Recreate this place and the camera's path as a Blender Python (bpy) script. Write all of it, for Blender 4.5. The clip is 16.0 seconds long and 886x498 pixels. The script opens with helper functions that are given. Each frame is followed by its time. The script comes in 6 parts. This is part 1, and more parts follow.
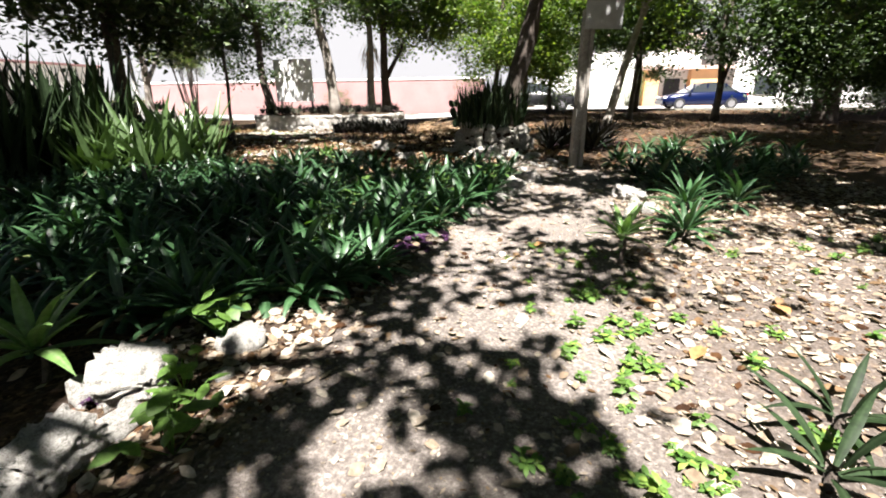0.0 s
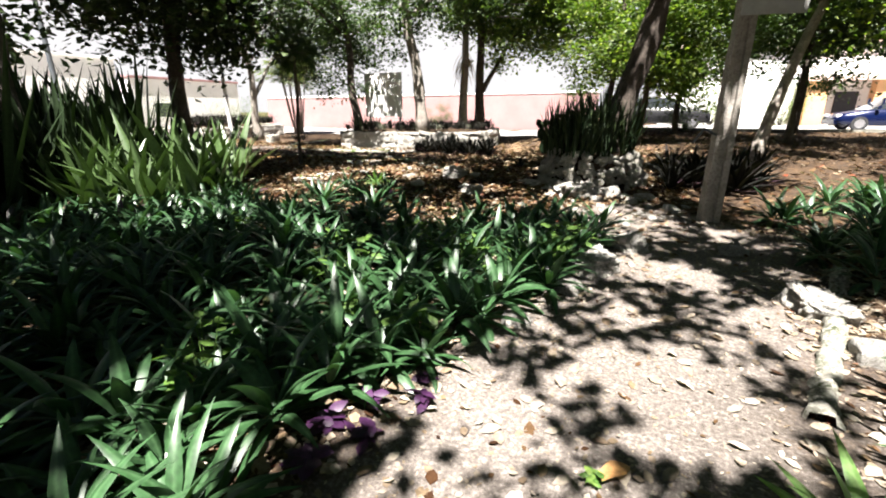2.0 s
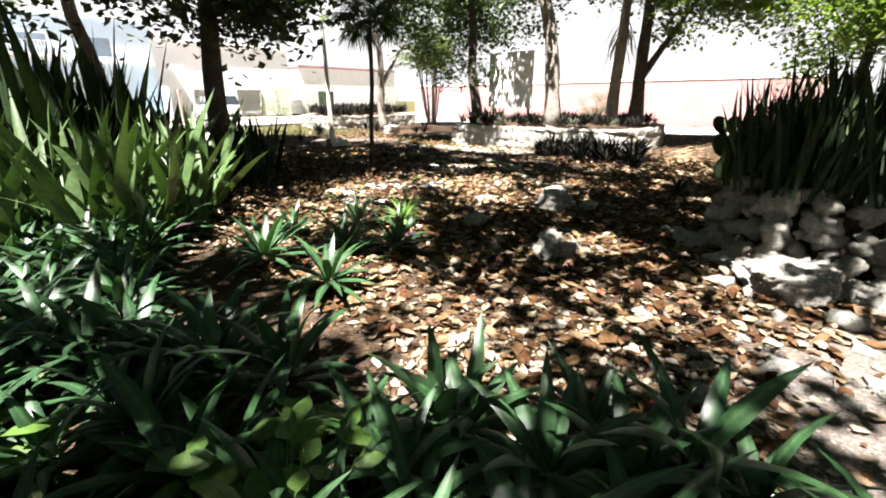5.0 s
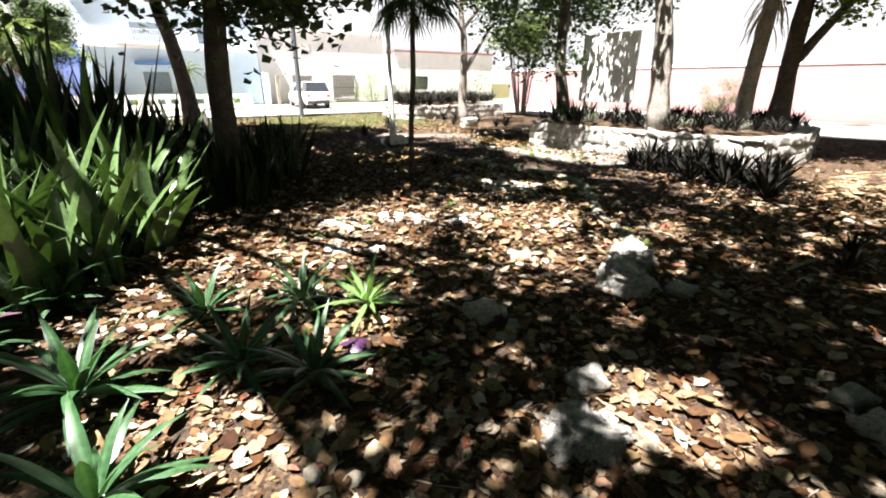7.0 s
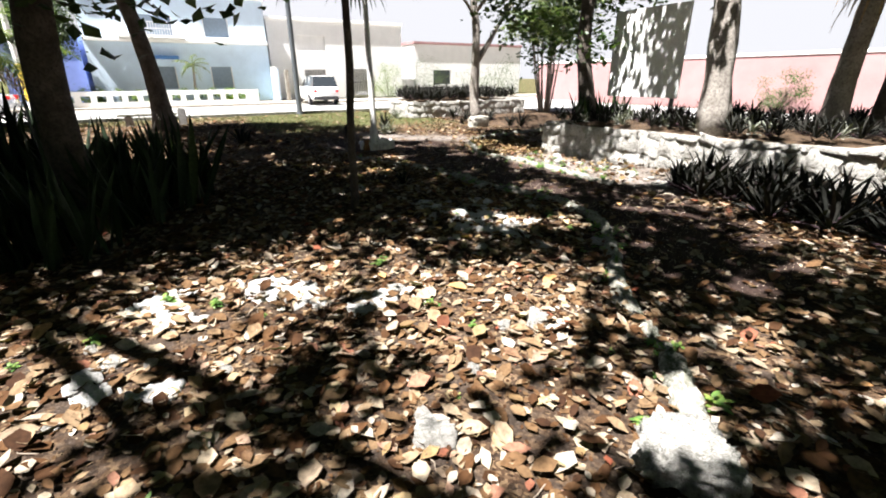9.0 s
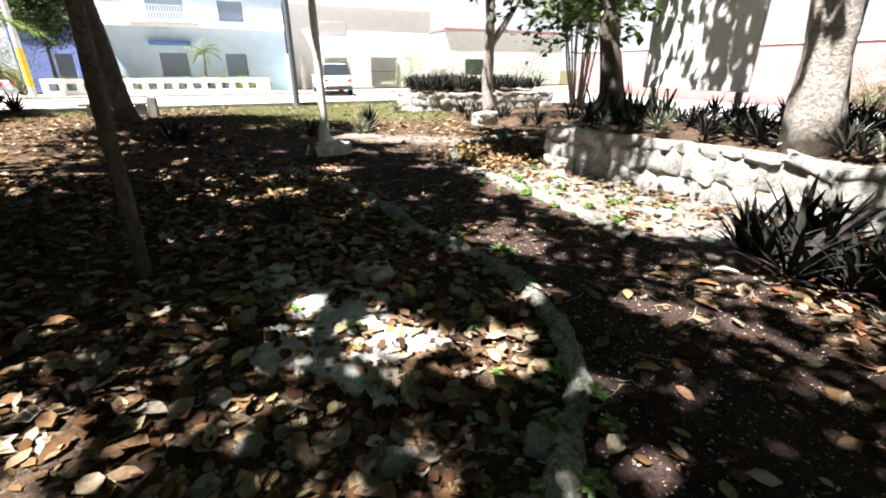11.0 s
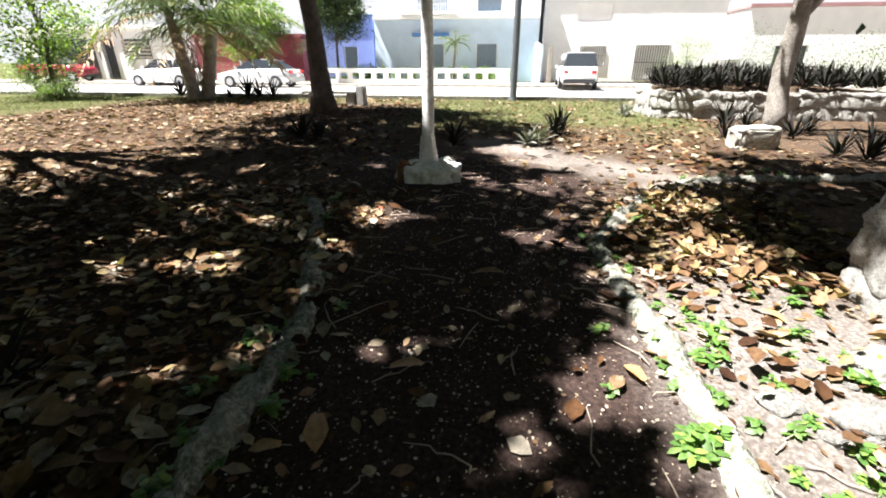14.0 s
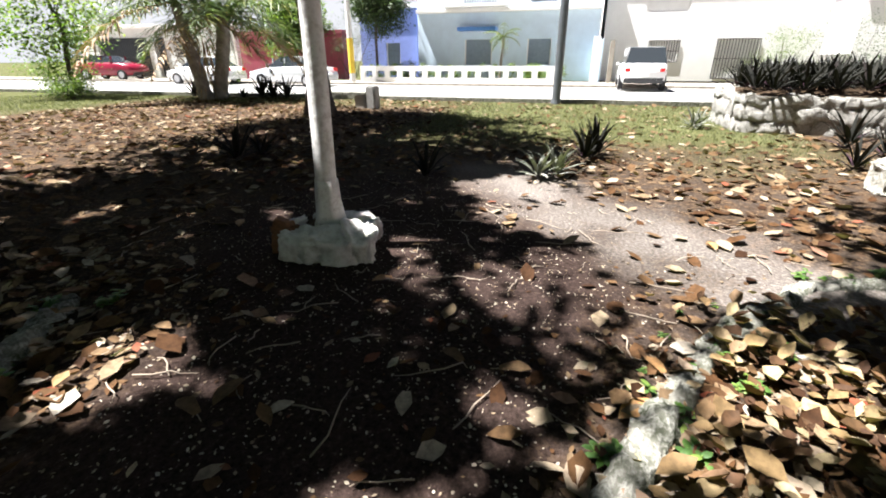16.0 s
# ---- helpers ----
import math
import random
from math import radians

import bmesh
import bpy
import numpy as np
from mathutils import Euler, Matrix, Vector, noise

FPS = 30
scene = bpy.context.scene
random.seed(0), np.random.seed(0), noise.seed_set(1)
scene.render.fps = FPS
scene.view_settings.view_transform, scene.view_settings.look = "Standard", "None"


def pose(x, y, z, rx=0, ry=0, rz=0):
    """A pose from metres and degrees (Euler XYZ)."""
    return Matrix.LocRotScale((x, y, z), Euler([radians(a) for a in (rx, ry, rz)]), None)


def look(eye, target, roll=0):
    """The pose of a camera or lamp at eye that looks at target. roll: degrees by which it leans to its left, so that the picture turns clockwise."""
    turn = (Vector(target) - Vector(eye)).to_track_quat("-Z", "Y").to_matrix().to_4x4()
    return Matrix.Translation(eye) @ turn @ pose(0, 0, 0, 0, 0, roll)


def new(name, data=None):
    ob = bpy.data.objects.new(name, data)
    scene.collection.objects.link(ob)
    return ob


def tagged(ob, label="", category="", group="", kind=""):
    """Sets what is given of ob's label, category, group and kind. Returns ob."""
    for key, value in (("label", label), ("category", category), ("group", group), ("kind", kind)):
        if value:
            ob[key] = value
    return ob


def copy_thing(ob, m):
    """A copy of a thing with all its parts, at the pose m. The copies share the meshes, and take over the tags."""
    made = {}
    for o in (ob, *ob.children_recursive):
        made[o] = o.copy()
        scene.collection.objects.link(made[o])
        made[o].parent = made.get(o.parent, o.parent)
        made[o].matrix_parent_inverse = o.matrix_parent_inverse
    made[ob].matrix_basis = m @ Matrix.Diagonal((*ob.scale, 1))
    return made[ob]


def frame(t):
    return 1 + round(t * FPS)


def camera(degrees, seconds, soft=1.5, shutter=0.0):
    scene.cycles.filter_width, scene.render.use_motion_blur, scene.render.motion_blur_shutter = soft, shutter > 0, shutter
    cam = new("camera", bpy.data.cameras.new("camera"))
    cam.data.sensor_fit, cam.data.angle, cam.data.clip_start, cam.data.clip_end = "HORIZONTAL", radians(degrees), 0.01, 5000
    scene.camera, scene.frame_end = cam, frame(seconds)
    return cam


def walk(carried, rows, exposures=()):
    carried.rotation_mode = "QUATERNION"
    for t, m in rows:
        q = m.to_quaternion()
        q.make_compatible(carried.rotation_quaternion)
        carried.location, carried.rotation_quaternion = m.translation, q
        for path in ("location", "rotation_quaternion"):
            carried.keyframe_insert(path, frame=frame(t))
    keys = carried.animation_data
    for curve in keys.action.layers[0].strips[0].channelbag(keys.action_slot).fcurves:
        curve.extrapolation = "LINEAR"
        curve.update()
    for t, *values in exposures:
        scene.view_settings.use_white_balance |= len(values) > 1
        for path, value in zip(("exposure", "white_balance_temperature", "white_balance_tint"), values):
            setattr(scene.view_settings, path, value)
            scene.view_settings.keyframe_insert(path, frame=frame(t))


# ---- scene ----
cam = camera(90.0, 16.0, 1.9)
PATH = [
    (0, (2.163, -0.145, 1.489), (1.881, 1.722, 0.829), -0.7),
    (0.5, (2.338, 0.488, 1.51), (1.904, 2.332, 0.87), -0.7),
    (1, (2.44, 1.177, 1.518), (1.87, 2.991, 0.898), -0.6),
    (1.5, (2.466, 1.864, 1.541), (1.789, 3.645, 0.935), -0.6),
    (2, (2.411, 2.524, 1.557), (1.681, 4.285, 0.955), -0.4),
    (2.5, (2.294, 3.167, 1.575), (1.519, 4.909, 0.969), -0.5),
    (3, (2.232, 3.812, 1.572), (1.399, 5.523, 0.959), -0.6),
    (3.5, (2.114, 4.675, 1.499), (1.2, 6.344, 0.883), -1.4),
    (4, (1.978, 5.478, 1.389), (0.929, 7.067, 0.776), -1.2),
    (4.2, (1.924, 5.752, 1.376), (0.81, 7.295, 0.761), -1.1),
    (6.3, (1.273, 7.96, 1.806), (-0.176, 9.148, 1.108), 0.6),
    (6.5, (1.134, 8.236, 1.807), (-0.348, 9.379, 1.104), 0.2),
    (7, (0.791, 8.889, 1.791), (-0.75, 9.95, 1.084), 0.1),
    (7.5, (0.396, 9.525, 1.762), (-1.176, 10.537, 1.051), 0.1),
    (8, (0.006, 10.098, 1.74), (-1.584, 11.079, 1.026), 0.1),
    (8.5, (-0.446, 10.683, 1.711), (-2.046, 11.645, 0.992), -0.1),
    (9, (-0.896, 11.27, 1.686), (-2.504, 12.213, 0.962), -0.2),
    (9.2, (-1.099, 11.483, 1.663), (-2.706, 12.43, 0.94), -0.1),
    (11.3, (-3.052, 14.371, 1.533), (-4.763, 15.072, 0.769), 0.2),
    (11.5, (-3.24, 14.591, 1.526), (-4.971, 15.233, 0.757), 0.2),
    (12, (-3.723, 15.097, 1.507), (-5.499, 15.581, 0.725), 0.1),
    (12.5, (-4.258, 15.55, 1.487), (-6.071, 15.858, 0.701), 0.2),
    (13, (-4.866, 15.961, 1.448), (-6.703, 16.053, 0.664), 0.1),
    (13.5, (-5.467, 16.306, 1.422), (-7.303, 16.175, 0.641), -0.0),
    (14, (-6.097, 16.588, 1.389), (-7.919, 16.327, 0.607), -0.0),
    (14.5, (-6.764, 16.822, 1.348), (-8.577, 16.506, 0.566), -0.1),
    (15, (-7.436, 16.986, 1.315), (-9.235, 16.593, 0.534), -0.1),
    (15.5, (-8.13, 17.13, 1.3), (-9.912, 16.67, 0.52), -0.1),
    (16, (-8.88, 17.29, 1.318), (-10.645, 16.786, 0.531), -0.2),
]
walk(cam, [(t, look(eye, target, roll)) for t, eye, target, roll in PATH], [(0, 2.5, 6250, 14), (3.5, 2.75, 6350, 13), (6.5, 2.9, 6250, 14), (8, 2.85, 6150, 14), (9, 2.5, 6050, 13), (12, 2.9, 6100, 13), (14, 2.7, 6050, 12), (16, 2.5, 6000, 12)])

# ---- light ----
SUN_ELEV, SUN_AZ = 66.0, 168.0  # degrees; azimuth from +y, clockwise
world = bpy.data.worlds.new("world")
scene.world = world
world.use_nodes = True
wn = world.node_tree
sky = wn.nodes.new("ShaderNodeTexSky")
sky.sky_type, sky.sun_disc = "NISHITA", False
sky.sun_elevation, sky.sun_rotation = radians(SUN_ELEV), radians(SUN_AZ)
sky.dust_density, sky.air_density, sky.ozone_density = 0.1, 0.09, 0.15
wn.links.new(sky.outputs[0], wn.nodes["Background"].inputs[0])
wn.nodes["Background"].inputs[1].default_value = 0.05
sun = new("sun", bpy.data.lights.new("sun", "SUN"))
sun.data.energy, sun.data.angle, sun.data.color = 5.0, radians(0.6), (1.0, 0.95, 0.86)
_a, _e = radians(SUN_AZ), radians(SUN_ELEV)
sun.matrix_world = look((0, 0, 30), (-20 * math.sin(_a) * math.cos(_e), -20 * math.cos(_a) * math.cos(_e), 30 - 20 * math.sin(_e)))


# ---- materials ----
def nodes_of(name, rough=0.7, metal=0.0, spec=0.5):
    m = bpy.data.materials.new(name)
    m.use_nodes = True
    nt = m.node_tree
    b = nt.nodes["Principled BSDF"]
    b.inputs["Roughness"].default_value = rough
    b.inputs["Metallic"].default_value = metal
    b.inputs["Specular IOR Level"].default_value = spec
    return m, nt, b


def noise_node(nt, scale, detail=4.0, rough=0.6, coord="Object"):
    tc = nt.nodes.new("ShaderNodeTexCoord")
    n = nt.nodes.new("ShaderNodeTexNoise")
    n.inputs["Scale"].default_value = scale
    n.inputs["Detail"].default_value = detail
    n.inputs["Roughness"].default_value = rough
    nt.links.new(tc.outputs[coord], n.inputs["Vector"])
    return n.outputs["Fac"]


def ramp(nt, fac, stops):
    r = nt.nodes.new("ShaderNodeValToRGB")
    els = r.color_ramp.elements
    while len(els) < len(stops):
        els.new(0.5)
    for e, (p, c) in zip(els, stops):
        e.position, e.color = p, (*c, 1)
    nt.links.new(fac, r.inputs[0])
    return r.outputs[0]


def mixc(nt, fac, a, b, mode="MIX"):
    n = nt.nodes.new("ShaderNodeMix")
    n.data_type, n.blend_type = "RGBA", mode
    for sock, v in ((n.inputs[0], fac), (n.inputs[6], a), (n.inputs[7], b)):
        if isinstance(v, (int, float)):
            sock.default_value = v
        elif isinstance(v, tuple):
            sock.default_value = (*v, 1)
        else:
            nt.links.new(v, sock)
    return n.outputs[2]


def bump(nt, b, height, strength=0.4, dist=0.02):
    n = nt.nodes.new("ShaderNodeBump")
    n.inputs["Strength"].default_value = strength
    n.inputs["Distance"].default_value = dist
    nt.links.new(height, n.inputs["Height"])
    nt.links.new(n.outputs[0], b.inputs["Normal"])


def two_scale(name, c1, c2, c3, s1=3.0, s2=40.0, rough=0.8, metal=0.0, bmp=0.4, dist=0.01, spec=0.4):
    """A surface with broad stains and fine grain."""
    m, nt, b = nodes_of(name, rough, metal, spec)
    big = noise_node(nt, s1, 5)
    fine = noise_node(nt, s2, 4, 0.7)
    base = ramp(nt, big, [(0.35, c1), (0.65, c2)])
    f = ramp(nt, fine, [(0.45, (0, 0, 0)), (0.7, (1, 1, 1))])
    nt.links.new(mixc(nt, f, base, c3), b.inputs["Base Color"])
    bump(nt, b, fine, bmp, dist)
    return m


def island_leaf(name, stops, rough=0.45, trans=0.25, midrib=None, spec=0.5):
    """Leaves: a colour for each leaf, a paler midrib, light passing through."""
    m, nt, b = nodes_of(name, rough, 0.0, spec)
    g = nt.nodes.new("ShaderNodeNewGeometry")
    col = ramp(nt, g.outputs["Random Per Island"], stops)
    oi = nt.nodes.new("ShaderNodeObjectInfo")
    hue = nt.nodes.new("ShaderNodeHueSaturation")
    mr = nt.nodes.new("ShaderNodeMapRange")
    mr.inputs[3].default_value, mr.inputs[4].default_value = 0.75, 1.25
    nt.links.new(oi.outputs["Random"], mr.inputs[0])
    nt.links.new(mr.outputs[0], hue.inputs["Value"])
    nt.links.new(col, hue.inputs["Color"])
    col = hue.outputs[0]
    if midrib:
        uv = nt.nodes.new("ShaderNodeUVMap")
        sep = nt.nodes.new("ShaderNodeSeparateXYZ")
        nt.links.new(uv.outputs[0], sep.inputs[0])
        f = ramp(nt, sep.outputs[0], [(0.28, (0, 0, 0)), (0.5, (1, 1, 1)), (0.72, (0, 0, 0))])
        mm = nt.nodes.new("ShaderNodeMath")
        mm.operation = "MULTIPLY"
        mm.inputs[1].default_value = 0.55
        nt.links.new(f, mm.inputs[0])
        col = mixc(nt, mm.outputs[0], col, midrib)
    fine = noise_node(nt, 30, 4)
    dark = ramp(nt, fine, [(0.35, (0.6, 0.6, 0.6)), (0.6, (1, 1, 1))])
    col = mixc(nt, 1.0, col, dark, "MULTIPLY")
    nt.links.new(col, b.inputs["Base Color"])
    bump(nt, b, fine, 0.15, 0.004)
    if trans:
        tr = nt.nodes.new("ShaderNodeBsdfTranslucent")
        ms = nt.nodes.new("ShaderNodeMixShader")
        ms.inputs[0].default_value = trans
        nt.links.new(mixc(nt, 1.0, col, (1.6, 1.9, 0.7), "MULTIPLY"), tr.inputs[0])
        nt.links.new(b.outputs[0], ms.inputs[1])
        nt.links.new(tr.outputs[0], ms.inputs[2])
        nt.links.new(ms.outputs[0], nt.nodes["Material Output"].inputs[0])
    return m


def plain(name, c, rough=0.5, metal=0.0, var=0.12, s=6.0, spec=0.5):
    lo = tuple(v * (1 - var) for v in c)
    hi = tuple(min(1, v * (1 + var)) for v in c)
    return two_scale(name, lo, hi, c, s, s * 15, rough, metal, 0.12, 0.003, spec)


def ground_material():
    m, nt, b = nodes_of("ground_soil_litter", 1.0, 0, 0.05)
    att = nt.nodes.new("ShaderNodeAttribute")
    att.attribute_name = "cover"
    sep = nt.nodes.new("ShaderNodeSeparateColor")
    nt.links.new(att.outputs["Color"], sep.inputs[0])
    fine = noise_node(nt, 38, 6, 0.75)
    mid = noise_node(nt, 6, 5, 0.65)
    big = noise_node(nt, 0.7, 4)
    vor = nt.nodes.new("ShaderNodeTexVoronoi")
    vor.inputs["Scale"].default_value = 46
    tc = nt.nodes.new("ShaderNodeTexCoord")
    nt.links.new(tc.outputs["Object"], vor.inputs["Vector"])
    soil = ramp(nt, fine, [(0.3, (0.018, 0.013, 0.01)), (0.55, (0.055, 0.042, 0.033)), (0.78, (0.17, 0.14, 0.115))])
    chips = ramp(nt, vor.outputs["Color"], [(0.2, (0.024, 0.015, 0.01)), (0.5, (0.07, 0.043, 0.026)), (0.8, (0.16, 0.11, 0.065))])
    litter = mixc(nt, ramp(nt, mid, [(0.4, (0, 0, 0)), (0.6, (1, 1, 1))]), soil, chips)
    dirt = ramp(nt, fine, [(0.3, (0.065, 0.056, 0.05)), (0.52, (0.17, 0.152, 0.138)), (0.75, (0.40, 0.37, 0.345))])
    red = ramp(nt, fine, [(0.35, (0.016, 0.011, 0.0095)), (0.6, (0.05, 0.034, 0.029)), (0.8, (0.19, 0.155, 0.14))])
    grass = ramp(nt, fine, [(0.3, (0.03, 0.035, 0.013)), (0.55, (0.085, 0.09, 0.038)), (0.75, (0.2, 0.18, 0.1))])
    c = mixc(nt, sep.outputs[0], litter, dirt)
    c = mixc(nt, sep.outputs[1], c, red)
    c = mixc(nt, sep.outputs[2], c, grass)
    c = mixc(nt, 1.0, c, ramp(nt, big, [(0.3, (0.75, 0.73, 0.7)), (0.7, (1.15, 1.12, 1.1))]), "MULTIPLY")
    nt.links.new(c, b.inputs["Base Color"])
    bump(nt, b, fine, 0.8, 0.03)
    return m


M = {}
M["ground"] = ground_material()
M["asphalt"] = two_scale("pale_worn_asphalt", (0.20, 0.19, 0.18), (0.28, 0.27, 0.26), (0.36, 0.35, 0.34), 0.5, 60, 0.9)
M["kerb"] = two_scale("mossy_concrete_edging", (0.05, 0.058, 0.032), (0.21, 0.20, 0.17), (0.38, 0.37, 0.33), 7, 34, 1.0, 0, 0.9, 0.02, 0.1)
M["rock"] = two_scale("weathered_limestone", (0.13, 0.125, 0.105), (0.44, 0.42, 0.38), (0.60, 0.58, 0.54), 5, 22, 0.95, 0, 1.0, 0.03)
M["mossrock"] = two_scale("mossy_brown_limestone", (0.14, 0.13, 0.10), (0.42, 0.40, 0.35), (0.5, 0.48, 0.43), 4, 20, 0.95, 0, 1.0, 0.03)
M["mortar"] = two_scale("pale_lime_mortar", (0.15, 0.13, 0.10), (0.29, 0.26, 0.22), (0.40, 0.37, 0.32), 3, 40, 0.95, 0, 0.8, 0.02)
M["slab"] = two_scale("broken_pale_slab", (0.30, 0.29, 0.27), (0.45, 0.44, 0.42), (0.2, 0.2, 0.18), 6, 50, 0.9, 0, 0.5, 0.01)
M["white"] = two_scale("whitewash_flaking", (0.62, 0.60, 0.57), (0.75, 0.74, 0.71), (0.45, 0.42, 0.38), 4, 18, 0.8, 0, 0.4, 0.01)
M["postconc"] = two_scale("grey_brown_concrete_post", (0.22, 0.20, 0.175), (0.33, 0.31, 0.28), (0.15, 0.13, 0.11), 3, 30, 0.9, 0, 0.6, 0.01)
M["bark"] = two_scale("dark_furrowed_bark", (0.055, 0.043, 0.034), (0.12, 0.098, 0.08), (0.03, 0.024, 0.02), 5, 32, 0.95, 0, 1.0, 0.04)
M["barkpale"] = two_scale("pale_grey_bark", (0.20, 0.175, 0.15), (0.36, 0.33, 0.29), (0.12, 0.10, 0.085), 4, 26, 0.95, 0, 0.9, 0.03)
M["soil"] = two_scale("dark_planter_soil", (0.022, 0.016, 0.012), (0.055, 0.04, 0.03), (0.14, 0.09, 0.05), 4, 40, 1.0, 0, 0.9, 0.03, 0.05)
M["oyster"] = island_leaf("oyster_plant_leaf", [(0, (0.012, 0.036, 0.014)), (0.5, (0.022, 0.062, 0.022)), (0.86, (0.042, 0.095, 0.032)), (0.93, (0.10, 0.025, 0.075)), (1, (0.16, 0.19, 0.06))], 0.40, 0.12, (0.075, 0.15, 0.065), 0.5)
# lighter copy of the oyster leaf, with sunlight put into its colour
M["oysterlit"] = island_leaf("sunlit_pale_oyster_leaf", [(0, (0.06, 0.13, 0.04)), (0.6, (0.12, 0.22, 0.06)), (1, (0.26, 0.32, 0.08))], 0.38, 0.22, (0.22, 0.30, 0.14), 0.5)
M["dusty"] = island_leaf("dusty_grey_green_leaf", [(0, (0.05, 0.055, 0.04)), (0.6, (0.16, 0.165, 0.13)), (1, (0.30, 0.29, 0.25))], 0.7, 0.08, (0.2, 0.2, 0.16), 0.2)
M["snake"] = island_leaf("snake_plant_leaf", [(0, (0.007, 0.014, 0.006)), (0.6, (0.016, 0.03, 0.011)), (1, (0.05, 0.07, 0.024))], 0.6, 0.05, (0.03, 0.05, 0.022), 0.15)
# the two pale stops paint sunlit highlights on some leaves
M["strap"] = island_leaf("broad_strap_leaf", [(0, (0.008, 0.02, 0.008)), (0.45, (0.02, 0.048, 0.015)), (0.7, (0.09, 0.14, 0.045)), (1, (0.34, 0.38, 0.2))], 0.38, 0.08, (0.06, 0.11, 0.04), 0.45)
M["bedpurple"] = island_leaf("dark_purple_bed_leaf", [(0, (0.010, 0.011, 0.009)), (0.6, (0.022, 0.021, 0.017)), (1, (0.045, 0.022, 0.032))], 0.8, 0.04, (0.022, 0.022, 0.018), 0.1)
M["herb"] = island_leaf("bright_green_herb_leaf", [(0, (0.045, 0.10, 0.02)), (0.6, (0.085, 0.16, 0.03)), (1, (0.17, 0.23, 0.045))], 0.5, 0.3)
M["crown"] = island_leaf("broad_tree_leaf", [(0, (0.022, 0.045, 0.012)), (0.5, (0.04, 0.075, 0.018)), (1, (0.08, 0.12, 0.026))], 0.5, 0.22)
# brighter copy of the crown leaf: sunlit look put into colour and translucency
M["crownlit"] = island_leaf("sunlit_yellow_green_leaf", [(0, (0.06, 0.10, 0.02)), (0.5, (0.10, 0.16, 0.03)), (1, (0.2, 0.24, 0.05))], 0.5, 0.45)
M["palm"] = island_leaf("palm_leaflet", [(0, (0.045, 0.075, 0.02)), (0.6, (0.09, 0.13, 0.03)), (1, (0.19, 0.19, 0.05))], 0.45, 0.3)
M["drypalm"] = island_leaf("dry_palm_frond", [(0, (0.22, 0.13, 0.07)), (0.6, (0.36, 0.24, 0.14)), (1, (0.46, 0.34, 0.22))], 0.8, 0.1)
M["litter"] = island_leaf("fallen_dry_leaf", [(0, (0.028, 0.013, 0.007)), (0.25, (0.07, 0.033, 0.013)), (0.5, (0.125, 0.074, 0.036)), (0.75, (0.21, 0.148, 0.088)), (0.92, (0.34, 0.28, 0.2)), (1, (0.18, 0.05, 0.025))], 0.85, 0.05, None, 0.1)
M["tanleaf"] = island_leaf("tan_almond_leaf", [(0, (0.06, 0.03, 0.016)), (0.3, (0.13, 0.072, 0.034)), (0.6, (0.27, 0.185, 0.085)), (0.85, (0.42, 0.34, 0.2)), (1, (0.14, 0.048, 0.024))], 0.75, 0.08, None, 0.15)
M["paleleaf"] = island_leaf("bleached_fallen_leaf", [(0, (0.2, 0.145, 0.095)), (0.5, (0.35, 0.29, 0.22)), (1, (0.52, 0.46, 0.38))], 0.85, 0.05, None, 0.1)
M["violet"] = island_leaf("purple_spiderwort_leaf", [(0, (0.025, 0.008, 0.028)), (0.6, (0.05, 0.015, 0.055)), (1, (0.10, 0.05, 0.10))], 0.45, 0.2)
M["grey_board"] = plain("grey_painted_board", (0.30, 0.30, 0.29), 0.8)
M["brownstone"] = two_scale("rusty_brown_stone", (0.16, 0.07, 0.035), (0.26, 0.13, 0.06), (0.1, 0.05, 0.03), 6, 30, 0.9, 0, 0.8, 0.02)
M["grass"] = island_leaf("short_grass_blade", [(0, (0.04, 0.052, 0.014)), (0.6, (0.08, 0.095, 0.028)), (1, (0.22, 0.2, 0.09))], 0.7, 0.2)
M["twig"] = plain("dry_twig", (0.26, 0.21, 0.16), 0.9)
M["board"] = two_scale("dusty_white_board", (0.72, 0.71, 0.69), (0.80, 0.79, 0.77), (0.64, 0.63, 0.61), 1.2, 20, 0.7, 0, 0.1, 0.004)
M["steel"] = plain("dark_painted_steel", (0.10, 0.11, 0.12), 0.5, 0.3)
M["housewhite"] = plain("white_house_paint", (0.80, 0.79, 0.77), 0.8, 0, 0.05, 1.5)
M["houseblue"] = plain("pale_blue_house_paint", (0.60, 0.72, 0.84), 0.8, 0, 0.06, 1.5)
M["houseviolet"] = plain("blue_violet_wall_paint", (0.22, 0.28, 0.62), 0.8, 0, 0.1, 1.5)
M["housepink"] = plain("pale_pink_wall_paint", (0.32, 0.18, 0.175), 0.85, 0, 0.1, 1.0)
M["houseorange"] = plain("orange_wall_paint", (0.70, 0.40, 0.20), 0.85, 0, 0.1, 1.0)
M["wallmaroon"] = plain("maroon_wall_paint", (0.30, 0.06, 0.09), 0.85, 0, 0.15, 1.0)
M["yellow"] = plain("yellow_pole_paint", (0.75, 0.52, 0.05), 0.7)
M["grille"] = plain("dark_iron_bars", (0.06, 0.06, 0.065), 0.5, 0.4)
M["pane"] = plain("grey_blue_window_pane", (0.22, 0.27, 0.33), 0.2)
M["yellowleaf"] = island_leaf("yellow_fallen_leaf", [(0, (0.42, 0.25, 0.07)), (0.5, (0.36, 0.17, 0.06)), (1, (0.5, 0.38, 0.16))], 0.6, 0.1)
M["dark"] = plain("dark_interior", (0.03, 0.03, 0.035), 0.8)
M["winblue"] = plain("blue_awning_paint", (0.10, 0.24, 0.55), 0.6)
M["tile"] = plain("pale_terracotta_roof_edge", (0.66, 0.50, 0.42), 0.8)
